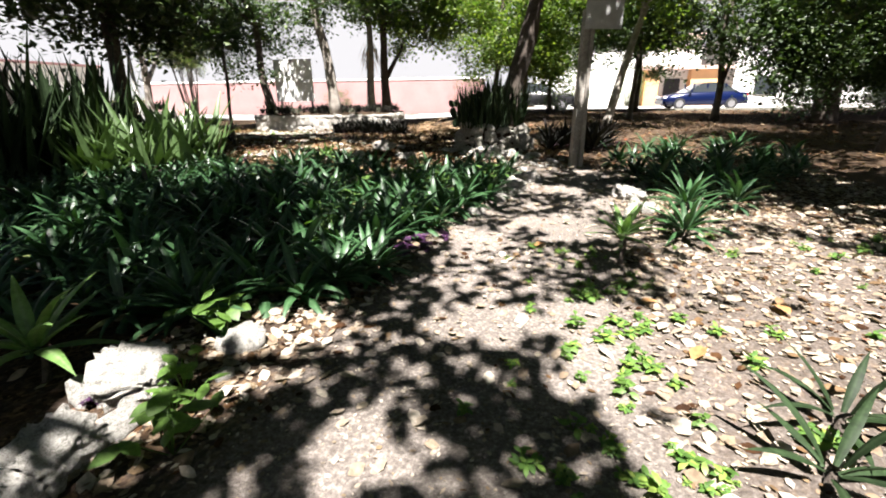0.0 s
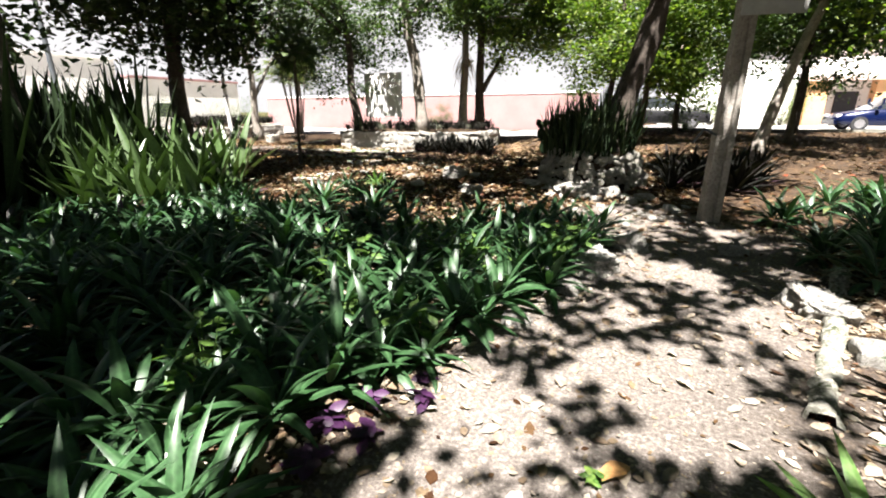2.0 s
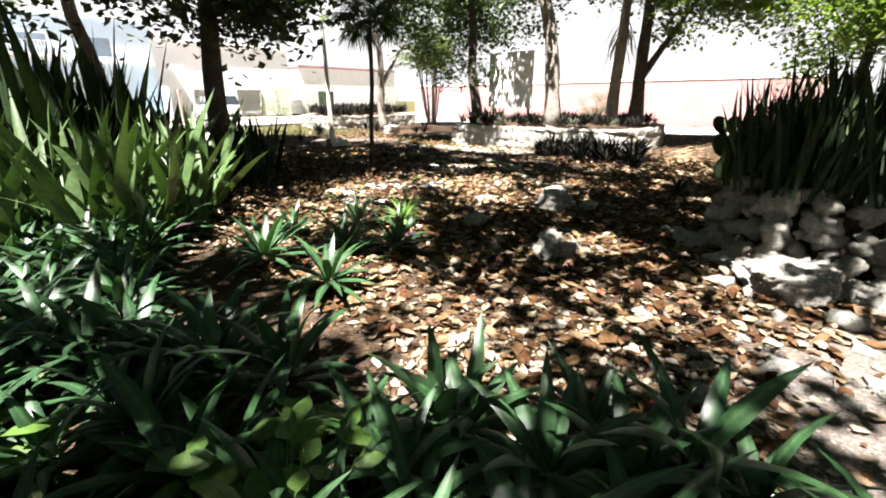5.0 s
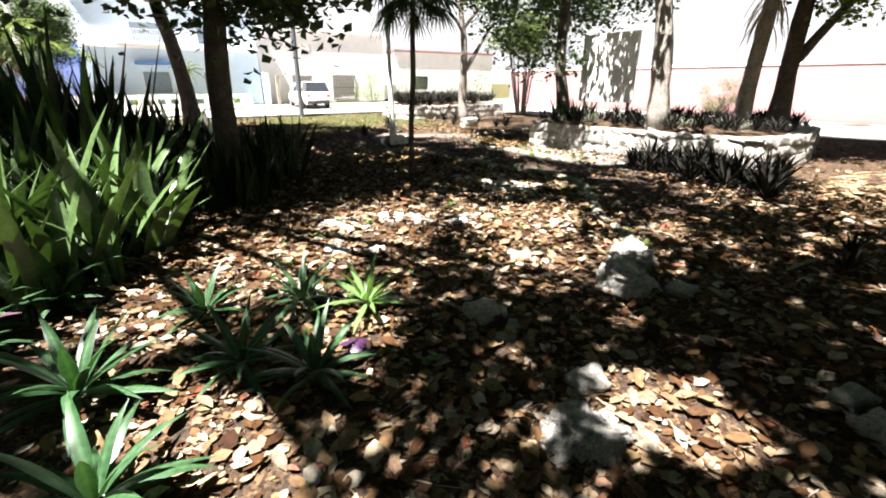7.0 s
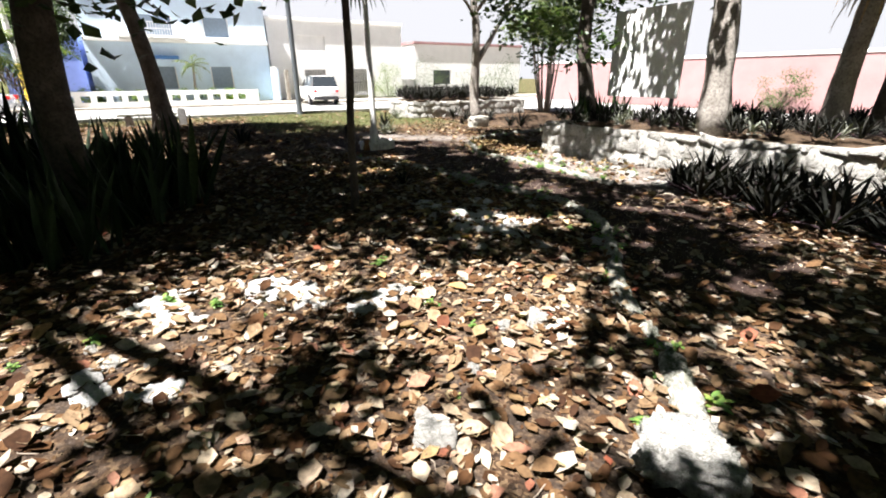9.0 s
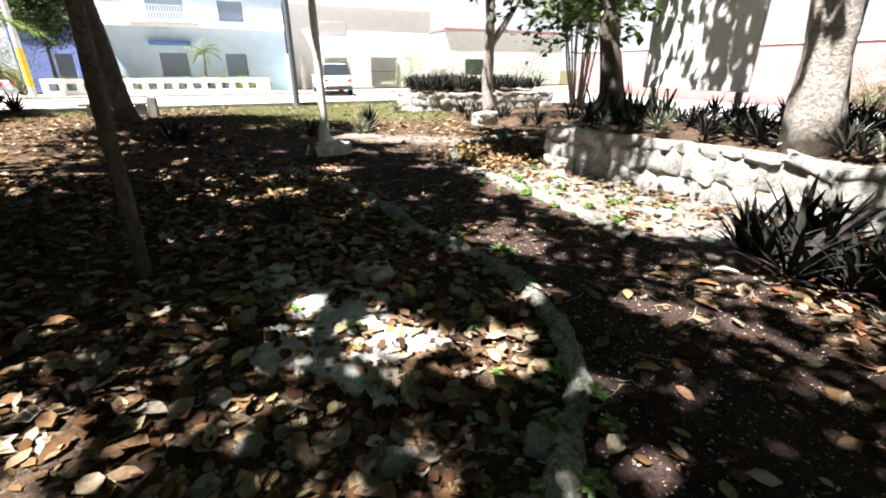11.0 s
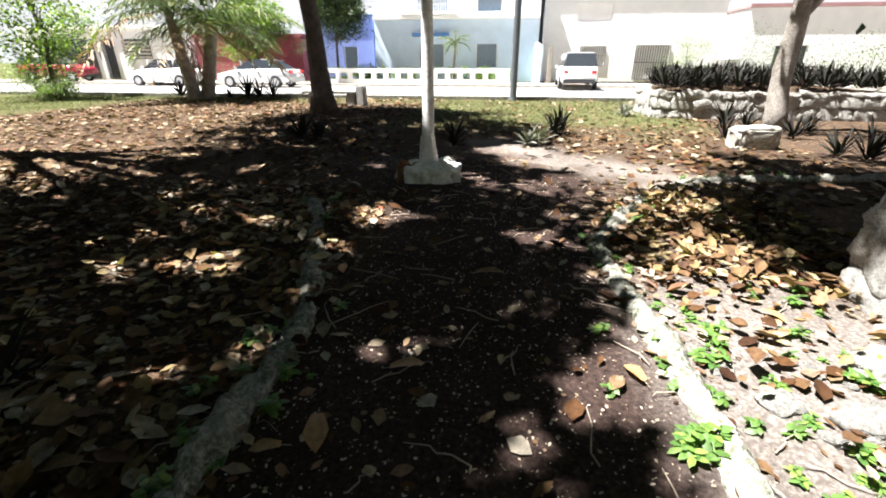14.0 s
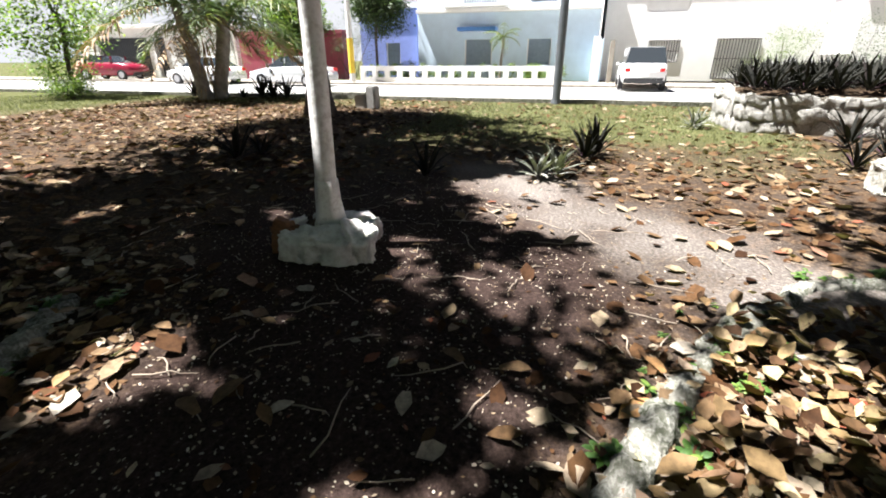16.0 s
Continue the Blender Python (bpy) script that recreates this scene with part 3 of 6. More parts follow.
def slab(x, y, sx, sy, rz, label="flat pitted slab of pale limestone in leaf litter"):
    """A flat limestone sheet, eaten into holes and tongues, rising little above the soil."""
    rnd = random.Random(int(x * 100 + y * 7))
    bm = bmesh.new()
    n = int(max(sx, sy) * 2.6 / 0.024)
    cell = 2.6 * max(sx, sy) / n

    def solid(u, w):
        d = math.hypot(u / sx, w / sy)
        k = 0.75 * noise.noise(Vector((u * 3.2 + x, w * 3.2 + y, 1))) + 0.45 * noise.noise(Vector((u * 9 + x, w * 9 + y, 2))) + 0.25 * noise.noise(Vector((u * 24, w * 24, x)))
        return 0.72 - d * 0.85 + k > 0

    grid = {}

    def vert(a, c):
        if (a, c) not in grid:
            u, w = (a - n / 2) * cell, (c - n / 2) * cell
            z = 0.03 + 0.03 * noise.noise(Vector((u * 5 + x, w * 5, 3))) + 0.02 * noise.noise(Vector((u * 17, w * 17 + y, 4)))
            grid[(a, c)] = bm.verts.new((u + 0.35 * cell * noise.noise(Vector((a * 0.7, c * 0.7, 8))), w + 0.35 * cell * noise.noise(Vector((a * 0.7, c * 0.7, 9))), z))
        return grid[(a, c)]

    for a in range(n):
        for c in range(n):
            if solid((a + 0.5 - n / 2) * cell, (c + 0.5 - n / 2) * cell):
                bm.faces.new((vert(a, c), vert(a + 1, c), vert(a + 1, c + 1), vert(a, c + 1)))
    rim = [e for e in bm.edges if len(e.link_faces) == 1]
    low = {v: bm.verts.new((v.co.x, v.co.y, v.co.z - 0.09)) for v in {v for e in rim for v in e.verts}}
    for e in rim:
        p, q = e.verts
        bm.faces.new((q, p, low[p], low[q]))
    bmesh.ops.recalc_face_normals(bm, faces=bm.faces)
    rimset = set(low)
    bmesh.ops.smooth_vert(bm, verts=list(rimset), factor=0.5, use_axis_x=True, use_axis_y=True, use_axis_z=False)
    ob = new("stone_slab", bm_mesh("stone_slab", bm, M["slab"], True))
    ob.matrix_basis = pose(x, y, gz(x, y), rnd.uniform(-3, 3), rnd.uniform(-3, 3), rz)
    return tagged(ob, label, "stone slab", "broken slabs")


for a in [(-4.5, 11.75, 0.42, 0.2, 35), (-4.7, 10.95, 0.4, 0.22, 20), (-3.75, 10.55, 0.2, 0.13, 10), (-3.5, 10.9, 0.14, 0.1, 50), (-5.95, 14.85, 0.26, 0.16, 60), (-5.75, 14.3, 0.3, 0.2, 15), (-6.1, 14.05, 0.2, 0.14, 80), (-5.4, 14.45, 0.4, 0.26, 130), (-5.1, 14.15, 0.3, 0.22, 40), (-4.75, 14.45, 0.24, 0.2, 10), (-6.35, 14.15, 0.14, 0.1, 20), (-5.0, 14.75, 0.22, 0.2, 75), (-7.6, 13.7, 0.16, 0.1, 0), (-3.9, 12.4, 0.2, 0.13, 100)]:
    slab(*a)
pr = random.Random(44)
for i in range(64):
    stone(pr.gauss(-5.4, 0.75), pr.gauss(14.4, 0.6), pr.choice([0.035, 0.05, 0.06, 0.085]), "small flat pale stone in leaf litter", 0.3, flat=0.55)
for i in range(40):
    stone(pr.uniform(-8.2, -4.6), pr.gauss(18.2, 0.35), pr.choice([0.03, 0.04, 0.05, 0.08]), "small pale stone at the planter foot", 0.3, flat=0.7)
for i in range(34):
    stone(pr.gauss(2.4, 0.7), pr.gauss(9.7, 0.45), pr.choice([0.04, 0.05, 0.07, 0.1]), "small pale stone near the tree ring", 0.3, flat=0.7)
for i in range(22):
    stone(pr.uniform(-4.6, -0.2), pr.uniform(10.4, 13.6), pr.choice([0.03, 0.045, 0.07]), "small pale stone in leaf litter", 0.35, flat=0.6)


# ---- rubble planters ----
def rubble_planter(name, outline, height, label, thick=0.32):
    """A raised bed: a wall of mortar with a face of separate rubble stones, and soil inside."""
    ob = thing(name, outline[0][0], outline[0][1], gz(*outline[0]) - 0.03, label, "planter")
    ox, oy = outline[0]
    cx = sum(p[0] for p in outline) / len(outline) - ox
    cy = sum(p[1] for p in outline) / len(outline) - oy
    pts = [(x - ox, y - oy) for x, y in outline]
    bm = bmesh.new()
    low = [bm.verts.new((x, y, -0.05)) for x, y in pts]
    top = [bm.verts.new((x, y, height - 0.02)) for x, y in pts]
    mid = [bm.verts.new((x + (cx - x) * 0.12, y + (cy - y) * 0.12, height - 0.015)) for x, y in pts]
    n = len(pts)
    for i in range(n):
        j = (i + 1) % n
        bm.faces.new((low[i], low[j], top[j], top[i]))
        bm.faces.new((top[i], top[j], mid[j], mid[i]))
    bmesh.ops.recalc_face_normals(bm, faces=bm.faces[:])
    part("wall", bm, M["mortar"], ob)
    bm = bmesh.new()
    mid = [bm.verts.new((x + (cx - x) * 0.1, y + (cy - y) * 0.1, height - 0.03)) for x, y in pts]
    hump = [bm.verts.new((x + (cx - x) * 0.5, y + (cy - y) * 0.5, height + 0.1)) for x, y in pts]
    for i in range(n):
        bm.faces.new((mid[i], mid[(i + 1) % n], hump[(i + 1) % n], hump[i]))
    bm.faces.new(hump)
    part("soil", bm, M["soil"], ob, "dark soil with fallen leaves")
    rnd = random.Random(name)
    count = 0
    for (x0, y0), (x1, y1) in zip(pts, pts[1:] + pts[:1]):
        L = math.hypot(x1 - x0, y1 - y0)
        ang = math.degrees(math.atan2(y1 - y0, x1 - x0))
        z = 0.0
        while z < height - 0.05:
            rh = rnd.uniform(0.18, 0.36)
            if z + rh > height - 0.06:
                rh = height - z
            u = 0.0
            while u < L - 0.05 and count < 290:
                w = min(rnd.uniform(0.18, 0.5), L - u)
                px, py = x0 + (x1 - x0) * (u + w / 2) / L, y0 + (y1 - y0) * (u + w / 2) / L
                s = part("stone", ROCKS[rnd.randrange(6)], None, ob)
                s.matrix_basis = Matrix.Translation((px, py, z + rh / 2)) @ pose(0, 0, 0, rnd.uniform(-8, 8), rnd.uniform(-22, 22), ang + rnd.uniform(-5, 5)) @ Matrix.Diagonal((w * 0.55, 0.065 * rnd.uniform(0.6, 1.6), rh * rnd.uniform(0.78, 1.02), 1))
                u += w
                count += 1
            z += rh
    return ob


PLANTER_A = [(-9.15, 19.1), (-8.95, 18.8), (-7.7, 19.0), (-6.3, 19.35), (-4.6, 19.5), (-3.2, 20.0), (-3.0, 21.6), (-3.6, 24.2), (-6.0, 24.6), (-8.4, 22.6), (-9.3, 20.6)]
PLANTER_B = [(-18.9, 20.4), (-18.75, 22.6), (-18.9, 26.5), (-22.4, 26.6), (-22.6, 20.9), (-20.5, 20.3)]
rubble_planter("planter", PLANTER_A, 0.70, "raised tree planter of rough white limestone rubble")
rubble_planter("planter", PLANTER_B, 0.70, "raised rubble planter full of dark purple plants")


MOSSROCKS = [m.copy() for m in ROCKS]
for m in MOSSROCKS:
    m.materials[0] = M["mossrock"]


def ring_planter(x, y, r, h):
    """Loose rubble stacked round a tree foot."""
    ob = thing("tree_ring", x, y, gz(x, y), "round bed of stacked rubble stones around a tree", "planter")
    part("soil", cyl(r * 0.84, r * 0.66, -0.05, h * 0.97, 20), M["soil"], ob)
    rnd = random.Random(5)
    for lvl in range(6):
        zz = h * (lvl + 0.35) / 6
        rr = r * (1.04 - 0.035 * lvl)
        a = rnd.uniform(0, 0.3)
        while a < 2 * math.pi:
            s = rnd.choice([0.065, 0.08, 0.1, 0.14]) * rnd.uniform(0.85, 1.15)
            st = part("stone", MOSSROCKS[rnd.randrange(6)], None, ob)
            st.matrix_basis = Matrix.Translation(((rr + rnd.uniform(-0.1, 0.06)) * math.cos(a), (rr + rnd.uniform(-0.1, 0.06)) * math.sin(a), zz + rnd.uniform(-0.07, 0.06))) @ pose(0, 0, 0, rnd.uniform(-60, 60), rnd.uniform(-60, 60), rnd.uniform(0, 360)) @ Matrix.Diagonal((s, s * 0.85, s * 0.95, 1))
            a += s * 1.95 / rr


ring_planter(1.68, 12.5, 0.98, 0.72)
for x, y, s in [(1.55, 11.0, 0.33), (2.1, 11.15, 0.2), (2.4, 10.95, 0.13), (1.95, 10.6, 0.12), (2.75, 11.0, 0.15), (2.55, 10.6, 0.1), (3.1, 10.3, 0.1), (0.6, 11.9, 0.13), (0.4, 12.1, 0.12), (1.0, 11.45, 0.13), (1.15, 10.9, 0.09), (0.6, 12.8, 0.13)]:
    stone(x, y, s, "rough limestone boulder at the foot of the tree ring")


# ---- trees ----
# sun patches set on the ground, leaves above are left out: ground x, y and radius
SUN_SPOTS = [(-9.4, 18.2, 0.4), (-8.6, 18.1, 0.8), (-7.7, 17.9, 0.8), (-6.8, 17.9, 0.8), (-6.0, 18.2, 0.6), (-10.6, 18.2, 0.3), (-12.3, 18.3, 0.8), (-13.0, 17.5, 0.75), (-13.7, 16.6, 0.6), (-12.9, 16.8, 0.4),
          (-3.4, 13.1, 0.9), (-0.15, 11.15, 0.5), (-2.0, 10.1, 0.4), (-1.2, 8.9, 0.6), (-1.9, 8.7, 0.45), (-0.9, 8.2, 0.4), (-2.7, 8.9, 0.35), (-0.2, 8.9, 0.3), (-5.0, 14.7, 0.35), (-4.6, 15.2, 0.3), (-10.1, 15.5, 0.4), (-11.85, 16.2, 0.3), (-4.6, 16.5, 0.25), (-1.9, 13.1, 0.35), (-8.8, 14.4, 0.25), (-5.6, 14.3, 0.2), (-7.9, 17.1, 0.25),
          (-2.0, 14.3, 0.3), (-6.0, 16.3, 0.3), (-4.9, 8.4, 1.3), (-4.2, 7.0, 0.9), (-4.3, 9.1, 0.8), (-3.5, 8.3, 0.7), (-5.5, 9.3, 0.7), (2.8, 5.05, 0.6), (2.15, 2.65, 0.4), (2.95, 2.3, 0.6), (1.6, 1.35, 0.3), (4.7, 4.0, 1.0), (3.6, 1.3, 0.8), (3.3, 2.6, 0.5), (0.7, 2.3, 0.4), (0.2, 1.6, 0.35), (4.3, 2.4, 0.7), (2.7, 7.2, 0.5), (3.8, 6.1, 0.5), (0.8, 3.6, 0.4), (1.3, 10.9, 0.35), (2.2, 11.2, 0.25),
          (0.2, 6.2, 0.2), (1.0, 6.9, 0.3), (-0.8, 6.6, 0.4), (0.6, 5.5, 0.22), (-1.5, 7.4, 0.35), (1.5, 6.1, 0.18), (-0.2, 4.8, 0.25), (-2.6, 6.2, 0.4), (1.2, 4.2, 0.3)]


def shaft_map():
    """A plan of the ground, true where crown leaves are dropped to let sun through: the set spots, and small noise
    holes.
    """
    plan = np.zeros((260, 230), dtype=bool)
    for i in range(260):
        for j in range(230):
            x, y = -17 + 0.1 * i, -1.5 + 0.1 * j
            w = 1 + 0.45 * noise.noise(Vector((x * 2, y * 2, 7)))
            plan[i, j] = any((x - gx) ** 2 + (y - gy) ** 2 < (r * w) ** 2 for gx, gy, r in SUN_SPOTS) or noise.noise(Vector((x * 1.8, y * 1.8, 3))) + 0.6 * noise.noise(Vector((x * 4.2, y * 4.2, 9))) > 0.31
    return plan


SHAFTS = shaft_map()


def sun_shaft(p):
    """Which of the points high up would shade a set sun patch, so that their leaves are dropped."""
    k = 1 / math.tan(radians(SUN_ELEV))
    x, y = p[:, 0] - p[:, 2] * k * math.sin(radians(SUN_AZ)), p[:, 1] - p[:, 2] * k * math.cos(radians(SUN_AZ))
    i, j = np.round((x + 17) * 10).astype(int), np.round((y + 1.5) * 10).astype(int)
    ok = (i >= 0) & (i < 260) & (j >= 0) & (j < 230) & (p[:, 2] > 3.2)
    return ok & SHAFTS[i.clip(0, 259), j.clip(0, 229)]


def tree(x, y, height, r, lean, crown, label, bark="bark", leafmat="crown", size=0.12, clumps=30, per=170, spread=0.42, limbs=6, name="tree", base_z=None, seed=0, fork=None):
    """A tapered trunk with limbs and a crown of leaf clumps. crown: (dx, dy, z, rx, ry, rz) of the crown's middle and half sizes."""
    rnd = random.Random(seed or name + str(x))
    z0 = gz(x, y) - 0.08 if base_z is None else base_z
    ob = thing(name, x, y, z0, label, "tree")
    top = Vector((lean[0], lean[1], height))
    pts = bend((0, 0, 0), top, 12, 0, 0.22, rnd.uniform(0, 50))
    radii = [r * (1.0 - 0.5 * i / 12) * (1.35 if i == 0 else 1.12 if i == 1 else 1) for i in range(13)]
    v, f = tube(pts, radii, 16, 0.28, rnd.uniform(0, 9))
    part("trunk", mesh_from("trunk", v, f, M[bark]), None, ob)
    if fork:
        v, f = tube(bend(pts[fork[0]], Vector(pts[fork[0]]) + Vector(fork[1]), 8, 0, 0.15, 3), [r * 0.55 * (1 - 0.06 * i) for i in range(9)], 12, 0.25)
        part("limb", mesh_from("limb", v, f, M[bark]), None, ob)
    cs = []
    lobes = crown if isinstance(crown, list) else [crown]
    for q in lobes:
        cx, cy, cz, rx, ry, rz = q[:6]
        share = clumps * rx * ry / sum(w[3] * w[4] for w in lobes)
        want = len(cs) + max(4, int(share * (q[6] if len(q) > 6 else 1)))
        while len(cs) < want:
            p = Vector((rnd.uniform(-1, 1), rnd.uniform(-1, 1), rnd.uniform(-1, 1)))
            if 0.25 < p.length < 1.0:
                cs.append(Vector((cx + p.x * rx, cy + p.y * ry, cz + p.z * rz - (rnd.uniform(0.2, 1.3) if cz < 6.2 and rnd.random() < 0.28 else 0))))
    for i in range(limbs):
        tgt = cs[i * len(cs) // limbs]
        st = pts[rnd.randrange(8, 13)]
        v, f = tube(bend(st, tgt, 7, 0.15, 0.3, rnd.uniform(0, 90)), [r * 0.36 * (1 - 0.12 * k) for k in range(8)], 8, 0.2)
        part("limb", mesh_from("limb", v, f, M[bark]), None, ob)
    v, f = leaf_cloud(rnd, cs, per, size, spread, 0.7, (x, y, z0))
    part("crown", mesh_from("crown", v, f, M[leafmat], None, False), None, ob, "uneven leafy crown")
    return ob


DARKTREE = "dark-barked shade tree with a broad leafy crown"
BIG = dict(size=0.18, clumps=52, per=360, spread=0.46, limbs=9)
# trees round the start, behind and beside the first path
# crown lobes above 6.5 m are out of view, placed to cast shade
tree(1.9, 12.5, 6.0, 0.27, (1.5, 0.6), [(1.0, -1.6, 7.0, 3.6, 3.6, 1.4, 1.35), (-0.8, 1.2, 6.8, 2.2, 1.8, 1.0), (-2.6, -2.0, 7.1, 1.8, 1.4, 0.8, 1.0), (3.2, 2.8, 6.2, 2.0, 1.8, 1.2)], "leaning dark shade tree in a ring of rubble stones", base_z=0.45, size=0.18, clumps=64, per=340, spread=0.46, limbs=9)
tree(-7.2, 10.15, 6.3, 0.2, (-0.5, 0.4), [(4.4, 2.4, 7.3, 2.2, 1.3, 0.9, 1.2), (2.4, 1.0, 7.3, 1.7, 1.5, 0.8, 0.8), (2.0, 3.3, 7.4, 2.6, 1.0, 0.7, 0.6), (2.0, 2.4, 7.3, 2.0, 0.9, 0.9, 0.5), (-0.4, 0.3, 4.7, 2.3, 2.0, 0.9, 1.5), (0.4, 0.9, 3.5, 0.8, 0.8, 0.5, 2.2)], DARKTREE, size=0.18, clumps=74, per=330, spread=0.46, limbs=9)
tree(-6.3, 6.6, 6.5, 0.34, (-0.5, -0.2), [(5.5, 1.6, 7.2, 2.8, 2.1, 1.0, 0.7), (5.5, -0.1, 7.3, 2.0, 1.6, 0.8, 1.0), (-0.5, 1.4, 7.3, 1.6, 1.4, 0.8, 1.0), (4.0, -1.6, 7.2, 1.4, 1.0, 0.8, 0.5), (1.8, -3.3, 7.0, 2.6, 1.5, 1.2, 0.5), (-0.5, 1.2, 7.0, 2.4, 1.9, 1.1, 1.5), (7.1, -2.7, 7.3, 2.2, 1.5, 0.8, 0.6), (-1.4, 0.4, 4.5, 1.5, 1.4, 0.9, 1.5)], DARKTREE, size=0.18, clumps=100, per=300, spread=0.44, limbs=12)
# the next three trees stand out of view, added for their crowns' shade
tree(-2.6, -2.2, 6.2, 0.3, (0.8, 1.2), [(1.9, 4.4, 6.6, 3.2, 2.4, 1.1, 0.75), (3.7, 2.9, 6.6, 2.2, 1.3, 0.9, 0.5), (2.6, 1.8, 6.8, 2.0, 1.3, 0.7, 0.8), (4.6, 0.6, 6.9, 1.7, 1.0, 0.6, 0.7), (5.6, 2.0, 6.9, 1.9, 1.6, 0.7, 0.3), (4.6, 5.2, 6.9, 1.5, 1.5, 0.6, 0.5)], DARKTREE, size=0.18, clumps=92, per=330, spread=0.46, limbs=9)
tree(8.6, 4.6, 6.0, 0.26, (-0.5, 0.2), [(-0.4, 0.4, 6.6, 3.0, 3.2, 1.3, 1.2), (-4.7, 1.0, 7.4, 2.2, 2.3, 0.8, 0.55)], DARKTREE, size=0.18, clumps=85, per=330, spread=0.46, limbs=9)
tree(-11.8, 6.2, 6.6, 0.3, (0, 1.0), [(2.7, 4.7, 7.6, 3.6, 2.9, 1.2), (3.2, 6.7, 7.5, 1.6, 1.0, 0.7, 1.0), (-1.2, 5.0, 7.6, 2.4, 2.6, 1.2)], DARKTREE, size=0.18, clumps=140, per=300, spread=0.5, limbs=9)
tree(-19.37, 11.03, 6.6, 0.30, (-0.5, -0.6), (3.6, -1.0, 7.5, 4.4, 3.6, 1.4), "dark straight shade tree near the stone bench", size=0.18, clumps=95, per=300, spread=0.5, limbs=9)
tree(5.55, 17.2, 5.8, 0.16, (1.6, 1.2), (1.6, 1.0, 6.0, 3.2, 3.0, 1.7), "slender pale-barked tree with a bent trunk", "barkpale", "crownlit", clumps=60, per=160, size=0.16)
MID = dict(size=0.16, clumps=72, per=200, spread=0.34)
tree(7.6, 22.3, 6.0, 0.11, (0.1, 0.3), (0, 0, 4.6, 2.8, 2.6, 1.9), "thin dark tree beside the street", **MID)
tree(11.0, 21.6, 5.8, 0.15, (-0.3, 0.2), (0, -0.2, 4.4, 3.6, 2.6, 1.8), DARKTREE, fork=(3, (0.9, 0.2, 3.0)), **MID)
tree(14.5, 20.4, 6.0, 0.42, (0.6, 0.2), (0, 0, 4.0, 4.2, 3.2, 2.5), "thick dark shade tree with low hanging branches", size=0.18, clumps=95, per=330, spread=0.5, limbs=9)
tree(18.8, 22.6, 6.5, 0.5, (1.2, 0), (0, 0, 4.0, 4.4, 3.2, 2.6), "thick dark shade tree with low hanging branches", size=0.18, clumps=95, per=330, spread=0.5, limbs=9)
tree(11.5, 12.4, 6.5, 0.3, (0.2, 0.3), (0.2, 0.0, 5.4, 4.0, 3.6, 2.2), DARKTREE, **BIG)
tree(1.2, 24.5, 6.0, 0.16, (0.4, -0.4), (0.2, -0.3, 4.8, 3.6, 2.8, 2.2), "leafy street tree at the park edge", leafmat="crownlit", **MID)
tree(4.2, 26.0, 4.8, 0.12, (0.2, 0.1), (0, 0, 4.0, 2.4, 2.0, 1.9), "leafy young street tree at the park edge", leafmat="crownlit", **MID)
# trees that close the park to the south and east
# these two are unseen, added to shade the tall bed and the path start
tree(-9.5, 0.3, 6.4, 0.3, (0.8, 0.8), (3.6, 0.9, 6.8, 3.4, 2.4, 1.4), DARKTREE, **BIG)
tree(7.2, -3.2, 6.2, 0.26, (-0.2, 0.6), [(0.8, 2.6, 6.6, 3.0, 2.6, 1.1), (-2.4, 4.4, 6.9, 1.6, 1.6, 0.7, 0.5)], DARKTREE, size=0.18, clumps=34, per=260, spread=0.45)
# unseen trees, added to block low sky light and bounce
for hx, hy in [(-6, -7), (0, -9), (6, -10), (13, -6), (16, 1), (17, 8), (-14, -4), (-17, -9)]:
    tree(hx, hy, 6.0, 0.3, (0.3, 0.2), (0, 0, 4.6, 4.2, 4.2, 2.8), DARKTREE, size=0.28, clumps=50, per=130, spread=0.6)
tree(2.6, 21.0, 5.2, 0.13, (0.3, 0.2), (0.1, 0.1, 4.3, 2.8, 2.4, 2.0), "leafy young tree behind the tree ring", leafmat="crownlit", **MID)
tree(9.0, 27.0, 5.0, 0.12, (0.1, 0.1), (0.0, 0.0, 4.6, 2.6, 2.2, 1.8), "leafy street tree at the park edge", **MID)
tree(16.6, 14.2, 6.0, 0.3, (0.2, 0.3), (0.2, 0.3, 5.0, 4.2, 4.0, 2.4), DARKTREE, **BIG)
tree(-36.3, -0.3, 4.2, 0.1, (0.1, 0.2), (0, 0, 3.9, 1.7, 2.0, 1.6), "leafy green garden tree behind the maroon wall", leafmat="crownlit", **MID)
tree(-36.0, 5.4, 5.2, 0.1, (0.1, 0.2), (0, 0, 5.0, 1.6, 1.8, 1.5), "leafy green garden tree beside the blue house", leafmat="crown", **MID)
# planter trees
# lobes near 7 m are added out of view, to shade path and planter front
tree(-8.75, 20.0, 5.6, 0.19, (-0.5, -0.35), [(-1.7, 0.3, 4.4, 2.6, 2.6, 1.8), (0.3, -4.0, 6.9, 1.9, 1.3, 0.8, 1.1), (-1.3, -4.0, 6.9, 1.3, 1.1, 0.7, 0.8), (-2.5, -2.9, 6.9, 1.5, 1.2, 0.8, 0.8)], "straight dark tree growing in the rubble planter", base_z=0.6, size=0.16, clumps=120, per=200, spread=0.36)
tree(-5.65, 19.9, 6.4, 0.24, (-0.5, -0.6), [(0.0, 0.9, 5.6, 3.0, 2.8, 1.5), (2.6, -4.6, 7.0, 1.8, 1.2, 0.8, 0.9)], "stout grey tree growing in the rubble planter", "barkpale", base_z=0.6, **MID)
tree(-4.66, 21.95, 6.0, 0.19, (0.4, -0.4), (1.4, 0.7, 5.6, 3.2, 3.0, 1.9), "leaning tree with dry fronds in the rubble planter", "barkpale", "crownlit", base_z=0.6, **MID)
